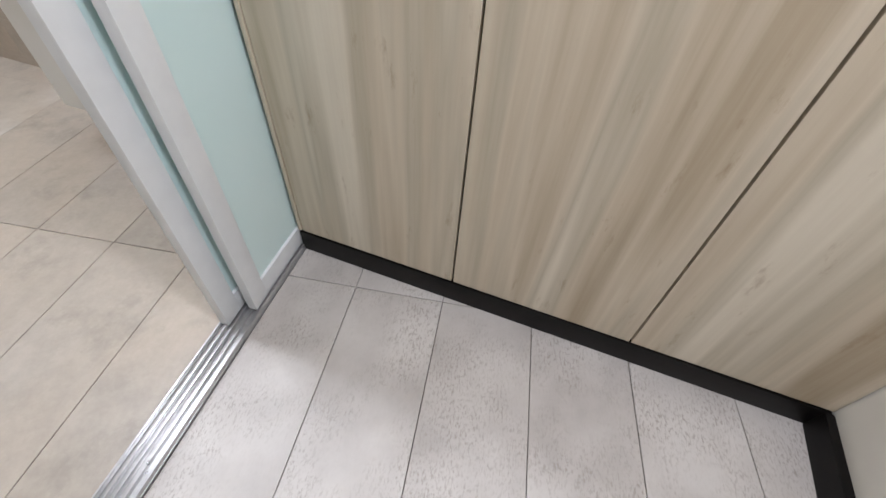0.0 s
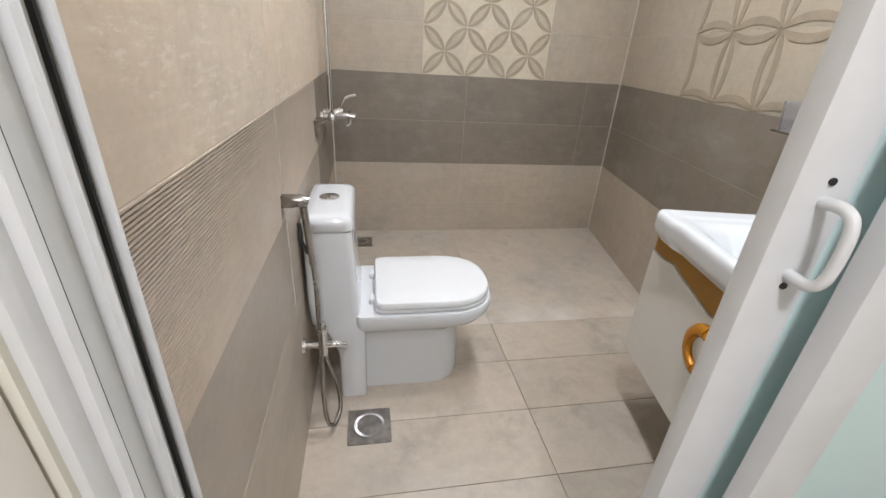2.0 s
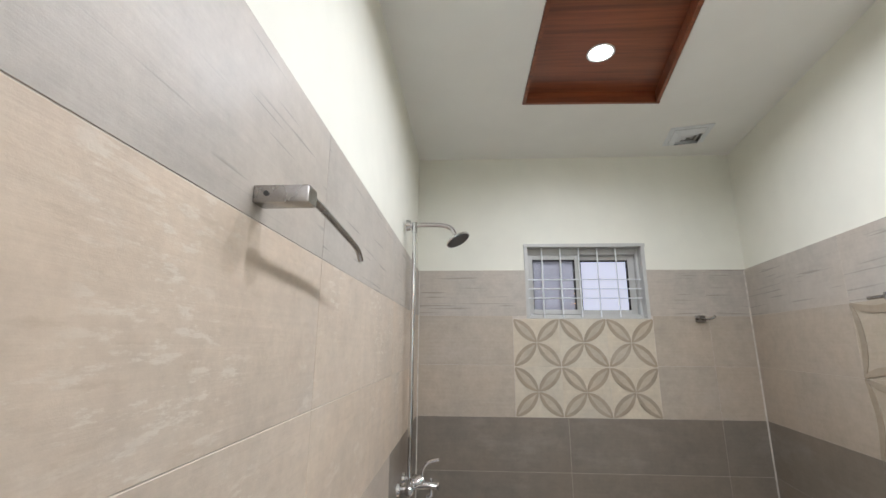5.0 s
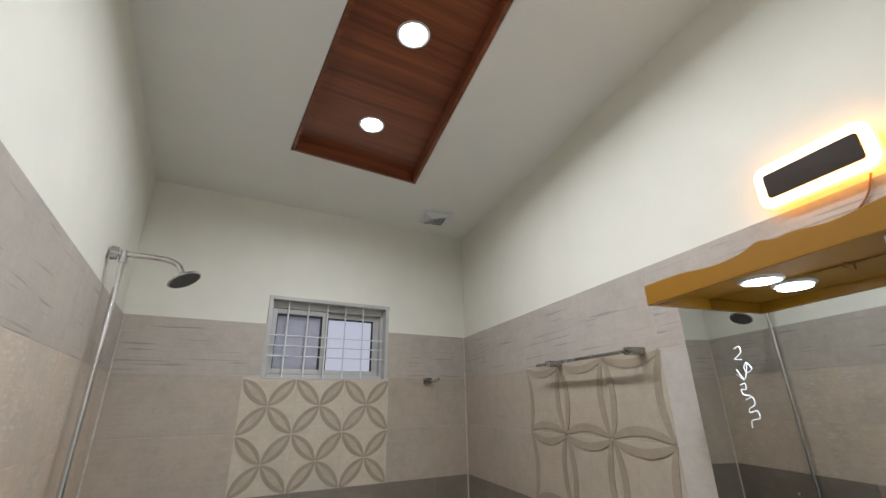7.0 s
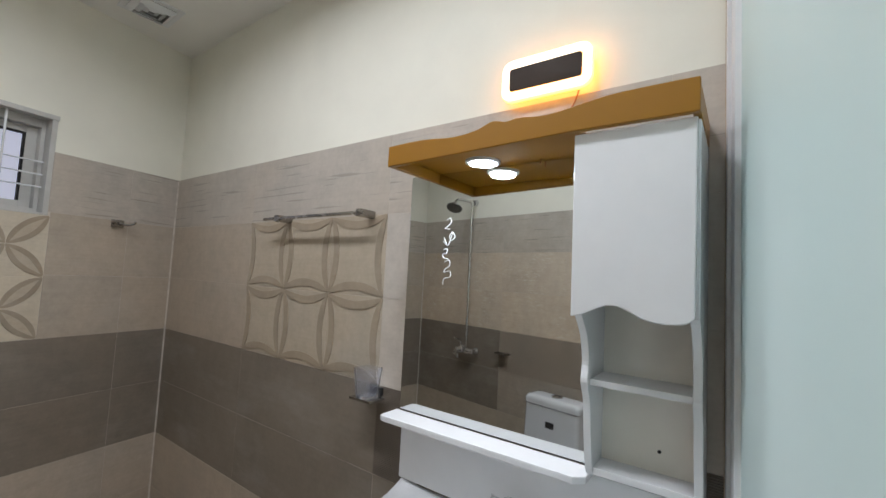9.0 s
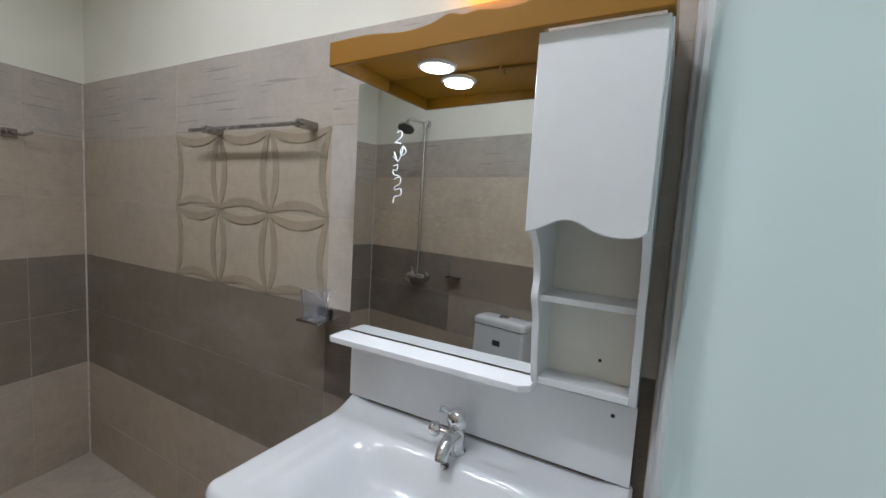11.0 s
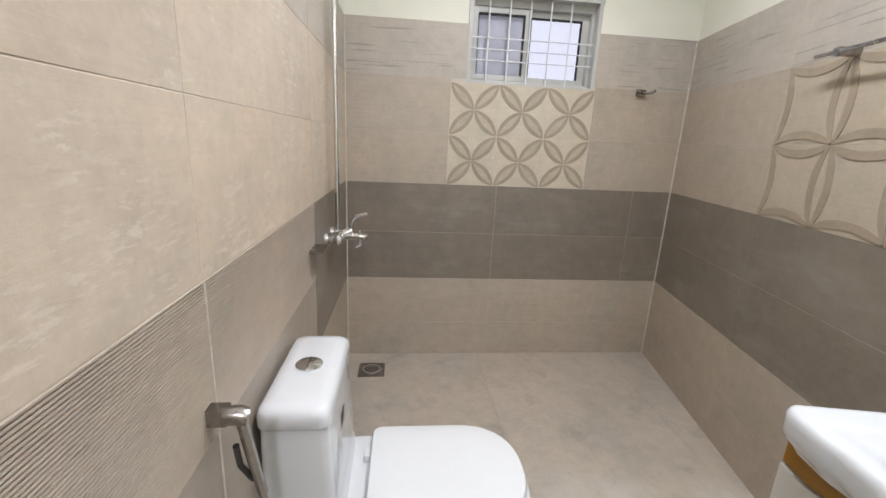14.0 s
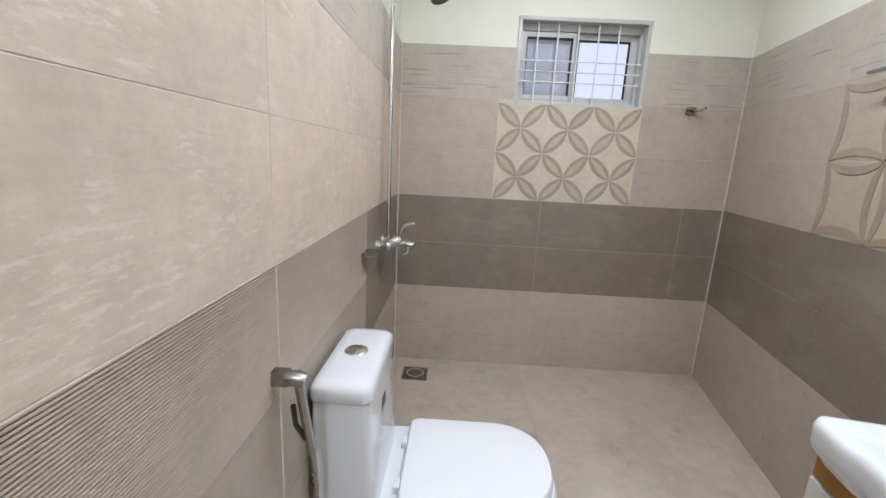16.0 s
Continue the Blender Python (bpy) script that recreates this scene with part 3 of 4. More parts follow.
steps = [V0 + (V1 - V0) * q / 48 for q in range(49)]
part("band", prism([(s, wave(s) + 0.002) for s in steps] + [(V1, 0.742), (V0, 0.742)], 0.455, 0.474, (1, 2, 0), bevel=0.002, seg=1), OCHRE, vn, "ochre lacquered band with a wavy lower edge", smooth=False)
for a, b, nm in ((V0, VM - 0.0015, "door"), (VM + 0.0015, V1, "door")):
    ss = [a + (b - a) * q / 24 for q in range(25)]
    d = part(nm, prism([(a, 0.247)] + [(b, 0.247)] + [(s, wave(s) - 0.002) for s in reversed(ss)], 0.456, 0.478, (1, 2, 0), bevel=0.003, seg=2), MDF_CREAM, vn, "glossy cream-white door", smooth=False)
    # half of a round handle on each door
    sign = -1 if b < VM + 0.1 and a < VM else 1
    rings = []
    for q in range(21):
        ang = radians(-90 + 180 * q / 20)
        rr = []
        for r, h in ((0.044, 0.478), (0.044, 0.492), (0.050, 0.500), (0.064, 0.502), (0.078, 0.494), (0.083, 0.486), (0.083, 0.478)):
            rr.append((h, VM + sign * (0.002 + r * math.cos(ang)), 0.545 + r * math.sin(ang)))
        rings.append(rr)
    part("handle", loft(rings), GOLD, d, "half-ring golden handle")
    disc = [(VM + sign * (0.002 + 0.043 * math.cos(radians(-90 + 9 * q))), 0.545 + 0.043 * math.sin(radians(-90 + 9 * q))) for q in range(21)]
    part("handle_plate", prism(disc, 0.478, 0.484, (1, 2, 0)), MDF_CREAM, d, smooth=False)

basin = thing("wash_basin", RIGHT @ pose(0, 0, 0), "white glazed ceramic vanity basin with chrome waste", "wash basin")
B0, B1, BD = 1.898, 2.742, 0.522
BC = (B0 + B1) / 2


def basin_top(d, s):
    """Height of the glazed top: flat rim, raised back, sunken rectangular bowl."""
    z = 0.838
    # bowl: steep back wall, long easy slopes at the ends, flat bottom
    across = min(1, max(0, (d - 0.115) / 0.10)) * min(1, max(0, (0.492 - d) / 0.13))
    along = min(1, max(0, (0.305 - abs(s - BC)) / 0.15))
    q = across * along
    z -= 0.088 * q * q * (3 - 2 * q)
    if d < 0.10:
        z += 0.020 * (1 - d / 0.10) ** 1.5
    edge = min(s - B0, B1 - s)
    # the back corners sweep up
    if d < 0.13:
        z += 0.022 * (1 - d / 0.13) ** 1.4 * max(0, 1 - edge / 0.085) ** 1.3
    # shallow stepped ledge at each end, and a soap dip beside the tap
    if d > 0.14:
        ledge = [min(1, max(0, v)) for v in ((edge - 0.07) / 0.02, (d - 0.14) / 0.04, (0.49 - d) / 0.05)]
        z -= 0.003 * math.prod(v * v * (3 - 2 * v) for v in ledge)
    if 0.035 < d < 0.085 and 0.06 < abs(s - BC) < 0.17:
        z -= 0.006 * math.sin(math.pi * (d - 0.035) / 0.05) * math.sin(math.pi * (abs(s - BC) - 0.06) / 0.11) ** 0.4
    if edge < 0.012:
        z -= 0.012 * (1 - edge / 0.012) ** 2
    front = BD - d
    if front < 0.014:
        z -= 0.014 * (1 - front / 0.014) ** 2
    return z


bb = bmesh.new()
ND, NS = 80, 120
ds = [0.004 + (BD - 0.004) * q / ND for q in range(ND + 1)]
sl = [B0 + (B1 - B0) * q / NS for q in range(NS + 1)]


def bow(s):
    """The front edge swells a little in the middle third and has rounded ends."""
    e = min(s - B0, B1 - s)
    q = min(1, max(0, (e - 0.11) / 0.06))
    return 1 - 0.045 * (1 - min(1, e / 0.045)) ** 2.2 - 0.022 * q * q * (3 - 2 * q)


grid = [[bb.verts.new((d * bow(s), s, basin_top(d, s))) for s in sl] for d in ds]
for i in range(ND):
    for j in range(NS):
        bb.faces.new((grid[i][j], grid[i][j + 1], grid[i + 1][j + 1], grid[i + 1][j]))
rim = [grid[0][j] for j in range(NS + 1)] + [grid[i][NS] for i in range(1, ND + 1)] + [grid[ND][j] for j in range(NS - 1, -1, -1)] + [grid[i][0] for i in range(ND - 1, 0, -1)]
last = rim
for z, f in ((0.812, 1.0), (0.785, 1.0), (0.772, 0.994), (0.764, 0.978), (0.745, 0.955)):
    ringv = [bb.verts.new((0.004 + (p.co.x - 0.004) * f, BC + (p.co.y - BC) * f, z)) for p in rim]
    for i in range(len(rim)):
        j = (i + 1) % len(rim)
        bb.faces.new((last[i], last[j], ringv[j], ringv[i]))
    last = ringv
part("bowl", bb, CERAMIC, basin)
wz = basin_top(0.33, BC + 0.015) + 0.001
waste = part("waste", spin([(0.032, wz + 0.001), (0.032, wz + 0.004), (0.026, wz + 0.005), (0.022, wz + 0.002), (0.001, wz + 0.002)], 28, (0.33, BC + 0.015, 0)), CHROME, basin, "round chrome waste")
for q in range(5):
    a = 2 * math.pi * q / 5
    part("waste_hole", spin([(0.0055, wz + 0.002), (0.0055, wz + 0.0035), (0.001, wz + 0.0035)], 10, (0.33 + 0.012 * math.cos(a), BC + 0.015 + 0.012 * math.sin(a), 0)), DARK_METAL, waste)
oz = basin_top(0.135, BC)
ov = tube([(0.13, BC - 0.005, oz - 0.004), (0.137, BC - 0.005, oz + 0.004)], [0.0115, 0.0115], 18)
ovo = part("overflow", ov, CHROME, basin, "chrome overflow ring")
for q in range(3):
    a = 2 * math.pi * q / 3 + 0.5
    c = Vector((0.1375, BC - 0.005 + 0.005 * math.cos(a), oz + 0.0045 + 0.005 * math.sin(a) * 0.8))
    part("overflow_hole", tube([c, c + Vector((0.001, 0, 0.0006))], 0.0032, 8), DARK_METAL, ovo)

# ---------- basin tap ----------
tap = thing("basin_tap", RIGHT @ pose(0.075, 2.315, basin_top(0.075, 2.315) - 0.002), "chrome single-lever basin mixer tap", "tap")
part("body", spin([(0.027, 0), (0.027, 0.006), (0.022, 0.012), (0.021, 0.05), (0.023, 0.066), (0.021, 0.070)], 24), CHROME, tap)
part("dome", spin([(0.021, 0.070), (0.027, 0.077), (0.030, 0.090), (0.028, 0.104), (0.020, 0.115), (0.008, 0.120), (0.001, 0.1205)], 24), CHROME, tap, "round chrome lever cap")
part("cap_mark", tube([(0.028, 0, 0.096), (0.0295, 0, 0.096)], 0.0045, 10), BLACK, tap, "small dark mark")
part("spout", tube(smooth_line([(0.0, 0, 0.05), (0.035, 0.0, 0.052), (0.07, 0, 0.043), (0.088, 0, 0.022)], 6), [0.020 - 0.0035 * q / 18 for q in range(19)], 18), CHROME, tap)
part("aerator", tube([(0.0875, 0, 0.0225), (0.0905, 0, 0.0175)], 0.0135, 16), STEEL, tap, "steel aerator ring")
part("lever", tube(smooth_line([(0.004, -0.018, 0.104), (0.012, -0.034, 0.112), (0.018, -0.042, 0.116), (0.02, -0.046, 0.117)], 4), [0.008] * 9 + [0.009, 0.0105, 0.0095, 0.004], 12), CHROME, tap)
part("side_inlet", tube([(0.012, -0.012, 0.05), (0.018, -0.042, 0.055)], 0.011, 12), CHROME, tap)
kn = spin([(0.001, -0.020), (0.012, -0.016), (0.019, -0.006), (0.019, 0.006), (0.012, 0.016), (0.001, 0.020)], 18, (0.022, -0.056, 0.057))
part("side_knob", kn, CHROME, tap)

# ---------- mirror unit ----------
mu = thing("mirror_cabinet", RIGHT, "white mirror cabinet with ochre canopy, shelf and light", "mirror cabinet")
part("back_board", box((0.009, 1.895, 0.868), (0.022, 2.735, 1.058), 0.001), MDF, mu, smooth=False)
part("mirror_backing", box((0.009, 1.885, 1.078), (0.017, 2.505, 1.846), 0.001), MDF, mu, smooth=False)
mir = part("mirror", box((0.0175, 1.884, 1.080), (0.0225, 2.503, 1.846), 0.001), MIRROR, mu, "frameless mirror with marker scribble", smooth=False)
part("shelf", prism([(1.872, 0.0225), (1.872, 0.10), (1.885, 0.106), (2.48, 0.106), (2.505, 0.085), (2.505, 0.0225)], 1.058, 1.076, (1, 0, 2), bevel=0.003), MDF, mu, smooth=False)
for s in (1.935, 2.685):
    part("screw", tube([(0.022, s, 1.028), (0.0235, s, 1.028)], 0.005, 12), BLACK, mu, "dark screw head")
# side cupboard with curved cheeks
prof = smooth_line([(0.085, 0, 1.085), (0.098, 0, 1.11), (0.112, 0, 1.18), (0.122, 0, 1.25), (0.145, 0, 1.30), (0.138, 0, 1.345), (0.155, 0, 1.40), (0.185, 0, 1.435), (0.2, 0, 1.45)], 5)
cheek = [(0.009, 1.075)] + [(p.x, p.z) for p in prof] + [(0.215, 1.46), (0.215, 1.828), (0.009, 1.828)]
for s in (2.505, 2.718):
    part("side_panel", prism(cheek, s, s + 0.016, (0, 2, 1), bevel=0.0015, seg=1), MDF, mu, "white side panel with curved front edge", smooth=False)
part("cupboard_back", box((0.009, 2.521, 1.078), (0.017, 2.718, 1.828)), IVORY, mu, smooth=False)
part("shelf", box((0.017, 2.521, 1.292), (0.128, 2.718, 1.306), 0.002), MDF, mu, smooth=False)
part("shelf", box((0.017, 2.521, 1.088), (0.09, 2.718, 1.104), 0.002), MDF, mu, smooth=False)
part("shelf", box((0.017, 2.521, 1.478), (0.2, 2.718, 1.49), 0.002), MDF, mu, smooth=False)
part("screw", tube([(0.017, 2.645, 1.15), (0.0185, 2.645, 1.15)], 0.004, 10), BLACK, mu, "dark screw head")
dl = smooth_line([(2.509, 1.447, 0), (2.535, 1.455, 0), (2.575, 1.473, 0), (2.605, 1.472, 0), (2.64, 1.455, 0), (2.67, 1.448, 0), (2.71, 1.450, 0), (2.728, 1.462, 0)], 5)
part("cupboard_door", prism([(p.x, p.y) for p in dl] + [(2.73, 1.826), (2.507, 1.826)], 0.217, 0.235, (1, 2, 0), bevel=0.002, seg=1), MDF, mu, "white door with a wavy lower edge", smooth=False)
cl = smooth_line([(1.985, 1.872, 0), (2.10, 1.874, 0), (2.20, 1.866, 0), (2.27, 1.872, 0), (2.315, 1.886, 0), (2.35, 1.879, 0), (2.385, 1.882, 0), (2.45, 1.876, 0), (2.53, 1.886, 0), (2.60, 1.893, 0), (2.735, 1.893, 0)], 5)
canopy = part("canopy", prism([(p.x, p.y) for p in cl] + [(2.735, 1.829), (2.5, 1.829), (1.985, 1.814)], 0.236, 0.252, (1, 2, 0), bevel=0.002, seg=1), OCHRE, mu, "ochre canopy front with a wavy top edge", smooth=False)
part("canopy_base", box((0.009, 1.985, 1.848), (0.235, 2.503, 1.860), 0.001), OCHRE, canopy, smooth=False)
part("canopy_end", box((0.0235, 1.985, 1.815), (0.235, 2.0, 1.847), 0.001), OCHRE, canopy, smooth=False)
part("canopy_end", box((0.009, 2.722, 1.833), (0.235, 2.735, 1.885), 0.001), OCHRE, canopy, smooth=False)
spot = part("canopy_light", spin([(0.05, 1.848), (0.05, 1.842), (0.043, 1.840), (0.040, 1.844), (0.001, 1.8445)], 28, (0.084, 2.195, 0)), ALU, mu, "round recessed light")
part("lens", spin([(0.038, 1.8438), (0.038, 1.839), (0.001, 1.8385)], 24, (0.084, 2.195, 0)), LAMP_SMALL, spot, "glowing white lens")
# scribble in white marker
strokes = [[(2.035, 1.695), (2.05, 1.70), (2.052, 1.685), (2.036, 1.672), (2.03, 1.668), (2.05, 1.665)],
           [(2.062, 1.655), (2.07, 1.64), (2.055, 1.63), (2.05, 1.645), (2.06, 1.655), (2.045, 1.615), (2.025, 1.628)], [(2.028, 1.64), (2.042, 1.612)],
           [(2.028, 1.60), (2.042, 1.603), (2.04, 1.588), (2.028, 1.588), (2.03, 1.575), (2.048, 1.572)],
           [(2.034, 1.562), (2.052, 1.568), (2.054, 1.55), (2.038, 1.54), (2.036, 1.53), (2.056, 1.534), (2.058, 1.516), (2.036, 1.51), (2.032, 1.492)]]
for st in strokes:
    part("scribble", tube(smooth_line([(0.0228, s, z) for s, z in st], 5), 0.0015, 6), INK, mir, "white marker stroke")

# ---------- wall sconce ----------
sc = thing("wall_light", RIGHT @ pose(0, 2.352, 2.088), "rounded rectangular wall light with glowing amber ring", "wall light")
part("back_plate", prism(rounded(0.2, 0.066, 0.02), 0.0, 0.0255, (1, 2, 0)), BROWN_BLACK, sc, "dark brown wall plate")
ringp = bmesh.new()
ro, ri = rounded(0.256, 0.117, 0.03), rounded(0.212, 0.07, 0.008)
layers = [[ringp.verts.new((h, a, b)) for a, b in pl] for h, pl in ((0.034, ro), (0.042, ro), (0.042, ri), (0.034, ri))]
for q in range(4):
    a, b = layers[q], layers[(q + 1) % 4]
    for i in range(len(a)):
        j = (i + 1) % len(a)
        ringp.faces.new((a[i], a[j], b[j], b[i]))
part("light_ring", ringp, SCONCE_GLOW, sc, "glowing warm white acrylic ring")
part("ring_edge", prism(rounded(0.26, 0.121, 0.032), 0.026, 0.0385, (1, 2, 0)), SCONCE_BACK, sc, "amber translucent rim")
part("face", prism(rounded(0.208, 0.066, 0.008), 0.0388, 0.046, (1, 2, 0), bevel=0.002), BROWN_BLACK, sc, "dark brown face plate")
cord = tagged(new("power_cord", finish(tube([on_right(d, s, z) for d, s, z in smooth_line([(0.012, 2.44, 2.03), (0.014, 2.425, 1.99), (0.012, 2.40, 1.965), (0.02, 2.37, 1.945), (0.03, 2.355, 1.90), (0.04, 2.35, 1.833)], 6)], 0.0022, 8), "power_cord", plain("copper-coloured cord", (0.35, 0.16, 0.09), 0.5), True)), "thin copper-coloured cord hanging from the wall light", "cord")

# ---------- downlights and vent ----------
proto = None
for x, y in ((0.935, -0.98), (0.884, -1.56), (0.835, -2.14)):
    if proto is None:
        proto = thing("downlight", pose(x, y, CEILING_Z + 0.06), "round recessed LED downlight in the wood panel", "downlight", "ceiling downlights")
        part("trim_ring", spin([(0.062, 0.0), (0.062, -0.004), (0.056, -0.006), (0.05, -0.002), (0.05, 0.0)], 32), ALU, proto)
        part("lens", spin([(0.05, -0.0005), (0.05, -0.0025), (0.001, -0.0028)], 32), LAMP_WHITE, proto, "glowing white lens")
    else:
        copy_thing(proto, pose(x, y, CEILING_Z + 0.06))
vent = thing("exhaust_vent", pose(1.66, -0.29, CEILING_Z, 0, 0, -12), "square white ceiling exhaust vent with louvres", "vent")
part("frame", box((-0.115, -0.115, -0.006), (0.115, 0.115, 0.0), 0.002), ALU, vent)
part("recess", box((-0.088, -0.088, -0.0075), (0.088, 0.088, -0.006)), ALU_GREY, vent, "grey opening")
for w in (0.088, 0.062, 0.036):
    deep = -0.03 + (0.088 - w) * 0.12
    cone = loft([[(a * q, b * q, z) for a, b in ((1, 1), (-1, 1), (-1, -1), (1, -1))] for q, z in ((w, -0.009), (w, -0.011), (w - 0.022, deep), (w - 0.024, deep))], close=False)
    part("louvre", cone, ALU, vent, smooth=False)
# unseen fixture, added to go with the assumed lamp in the hall
hl = thing("hall_ceiling_light", pose(0.2, -3.75, CEILING_Z), "assumed round white hall ceiling light, out of view", "ceiling light")
part("base", spin([(0.16, 0), (0.16, -0.03), (0.15, -0.04), (0.001, -0.042)], 32), ALU, hl)

# ---------- shower ----------
sh = thing("shower_set", pose(0, -0.62, 0), "chrome shower column with mixer and rain head", "shower")
part("riser", tube([(0.05, 0, 0.965), (0.05, 0, 2.145)], 0.0105, 16), CHROME, sh, "upright chrome pipe")
part("wall_flange", tube([(0.008, 0, 2.15), (0.03, 0, 2.15), (0.031, 0, 2.15)], [0.03, 0.026, 0.012], 20), CHROME, sh)
arm = part("arm", tube(smooth_line([(0.02, 0, 2.15), (0.12, 0, 2.152), (0.2, 0, 2.148), (0.24, 0, 2.13), (0.258, -0.004, 2.10)], 6), 0.0115, 14), CHROME, sh)
hd_m = Matrix.Translation((0.27, -0.012, 2.075)) @ Euler((radians(-10), radians(-28), 0)).to_matrix().to_4x4()
hbm = spin([(0.011, 0.03), (0.016, 0.02), (0.03, 0.008), (0.062, -0.002), (0.065, -0.008), (0.062, -0.012)], 28)
hbm.transform(hd_m)
head = part("shower_head", hbm, CHROME, sh, "round tilted chrome shower head")
fbm = spin([(0.059, -0.012), (0.057, -0.0145), (0.001, -0.0145)], 28)
fbm.transform(hd_m)
part("spray_face", fbm, RUBBER, head, "dark grey spray face")
part("tee", tube([(0.05, 0, 2.112), (0.05, 0, 2.165)], 0.0155, 14), CHROME, sh)
for y in (-0.075, 0.075):
    part("wall_rose", tube([(0.008, y, 0.935), (0.02, y, 0.935), (0.021, y, 0.935), (0.055, y, 0.935)], [0.03, 0.028, 0.016, 0.016], 18), CHROME, sh)
part("mixer_body", tube([(0.06, -0.095, 0.935), (0.06, -0.09, 0.935), (0.06, -0.03, 0.935), (0.06, 0.03, 0.935), (0.06, 0.09, 0.935), (0.06, 0.095, 0.935)], [0.012, 0.02, 0.023, 0.023, 0.02, 0.012], 18), CHROME, sh)
part("cartridge", tube([(0.06, 0, 0.94), (0.105, 0, 0.955), (0.118, 0, 0.962)], [0.021, 0.022, 0.014], 16), CHROME, sh)
part("lever", tube(smooth_line([(0.108, 0, 0.965), (0.112, 0, 1.0), (0.135, 0.0, 1.028), (0.185, 0.0, 1.042)], 6), 0.0075, 10), CHROME, sh)
part("spout", tube(smooth_line([(0.07, 0, 0.93), (0.13, 0.0, 0.935), (0.165, 0, 0.932), (0.185, 0, 0.93)], 5), [0.016] * 13 + [0.017, 0.018, 0.012], 14), CHROME, sh)
part("diverter", tube([(0.15, 0, 0.93), (0.15, 0, 0.895), (0.13, 0, 0.885)], 0.010, 12), CHROME, sh)
part("diverter_knob", tube([(0.15, 0, 0.945), (0.15, 0, 0.965)], 0.006, 10), CHROME, sh)

sd = thing("soap_holder", pose(0.008, -0.98, 0.965), "small steel soap shelf fixed to the wall", "soap holder")
part("tray", box((0, -0.06, -0.004), (0.05, 0.06, 0.004), 0.003), STEEL, sd)
part("wall_clip", box((0, -0.02, -0.018), (0.012, 0.02, -0.004), 0.002), STEEL, sd)

# ---------- hand bidet ----------
bs = thing("bidet_spray", pose(-0.002, -1.845, 0), "chrome hand bidet spray hanging in its wall holder", "bidet spray")
part("wall_holder", box((0.008, -0.03, 0.874), (0.046, 0.0, 0.906), 0.004), STEEL, bs)
part("head", tube([(0.04, -0.02, 0.892), (0.066, -0.02, 0.892), (0.08, -0.018, 0.888)], [0.017, 0.018, 0.016], 14), STEEL, bs)
part("grip", tube(smooth_line([(0.066, -0.018, 0.885), (0.067, 0.004, 0.81), (0.068, 0.026, 0.735), (0.07, 0.048, 0.66)], 5), 0.0105, 14), STEEL, bs)
part("trigger", tube([(0.05, -0.01, 0.82), (0.045, 0.012, 0.76), (0.06, 0.03, 0.71)], 0.006, 10), BLACK, bs, "black trigger")
part("hose", tube(smooth_line([(0.07, 0.048, 0.66), (0.07, 0.066, 0.56), (0.07, 0.062, 0.45), (0.075, 0.02, 0.3), (0.075, -0.01, 0.16), (0.085, -0.03, 0.07), (0.105, -0.01, 0.03), (0.125, 0.04, 0.06), (0.115, 0.075, 0.14), (0.085, 0.085, 0.24), (0.075, 0.085, 0.30)], 7), 0.0075, 10), STEEL, bs, "ribbed steel hose")
vl = thing("angle_valve", pose(0, -1.775, 0.33), "chrome angle valve on the wall", "valve")
part("wall_rose", tube([(0.008, 0, 0), (0.018, 0, 0), (0.019, 0, 0), (0.1, 0, 0)], [0.028, 0.026, 0.011, 0.011], 16), CHROME, vl)
part("body", tube([(0.075, 0, -0.04), (0.075, 0, 0.05)], 0.0155, 14), CHROME, vl)
part("knob", spin([(0.018, 0.05), (0.02, 0.056), (0.02, 0.085), (0.015, 0.092), (0.001, 0.093)], 14, (0.075, 0, 0)), CHROME, vl)
part("outlet", tube(smooth_line([(0.09, 0, 0.0), (0.12, 0.0, 0.002), (0.15, 0.01, -0.012)], 5), 0.0125, 12), CHROME, vl)

# ---------- floor drains ----------
drain = thing("floor_drain", pose(0.228, -1.853, 0.0), "square steel floor drain with round grate", "floor drain", "floor drains")
part("plate", prism(rounded(0.158, 0.158, 0.006, 2), 0.0005, 0.004), DULL_STEEL, drain)
part("ring", spin([(0.056, 0.004), (0.056, 0.009), (0.046, 0.009), (0.046, 0.004)], 28), CHROME, drain)
part("grate", spin([(0.045, 0.004), (0.045, 0.006), (0.001, 0.007)], 24), DULL_STEEL, drain)
copy_thing(drain, pose(0.178, -0.215, 0.0))

# ---------- wall accessories ----------
tb = thing("towel_bar", RIGHT @ pose(0.008, 0, 0), "slim steel towel bar on the patterned tiles", "towel bar")
for s in (1.185, 1.69):
    part("bracket", box((0, s - 0.014, 1.715), (0.075, s + 0.014, 1.742), 0.004), STEEL, tb)
part("bar", box((0.062, 1.09, 1.722), (0.075, 1.715, 1.734), 0.003), STEEL, tb)
cup = thing("tumbler_holder", RIGHT @ pose(0.008, 1.765, 1.11), "clear glass tumbler in a steel wall holder", "tumbler")
part("mount", box((0.0, -0.03, -0.012), (0.014, 0.03, 0.016), 0.003), BLACK, cup)
part("shelf", box((0.014, -0.048, -0.02), (0.085, 0.048, -0.012), 0.002), STEEL, cup)
cupm = loft([[(0.05 + a, b, z) for a, b in rounded(w, w, 0.014)] for z, w in ((-0.011, 0.06), (0.085, 0.076), (0.085, 0.07), (-0.004, 0.054))])
gl = part("cup", cupm, CUP_GLASS, cup, "clear square glass")
gl.visible_shadow = False
hk = thing("robe_hook", BACK @ pose(0.008, 1.745, 1.715), "steel double robe hook on the end wall", "hook")
part("plate", box((0, -0.028, -0.022), (0.014, 0.028, 0.018), 0.003), STEEL, hk)
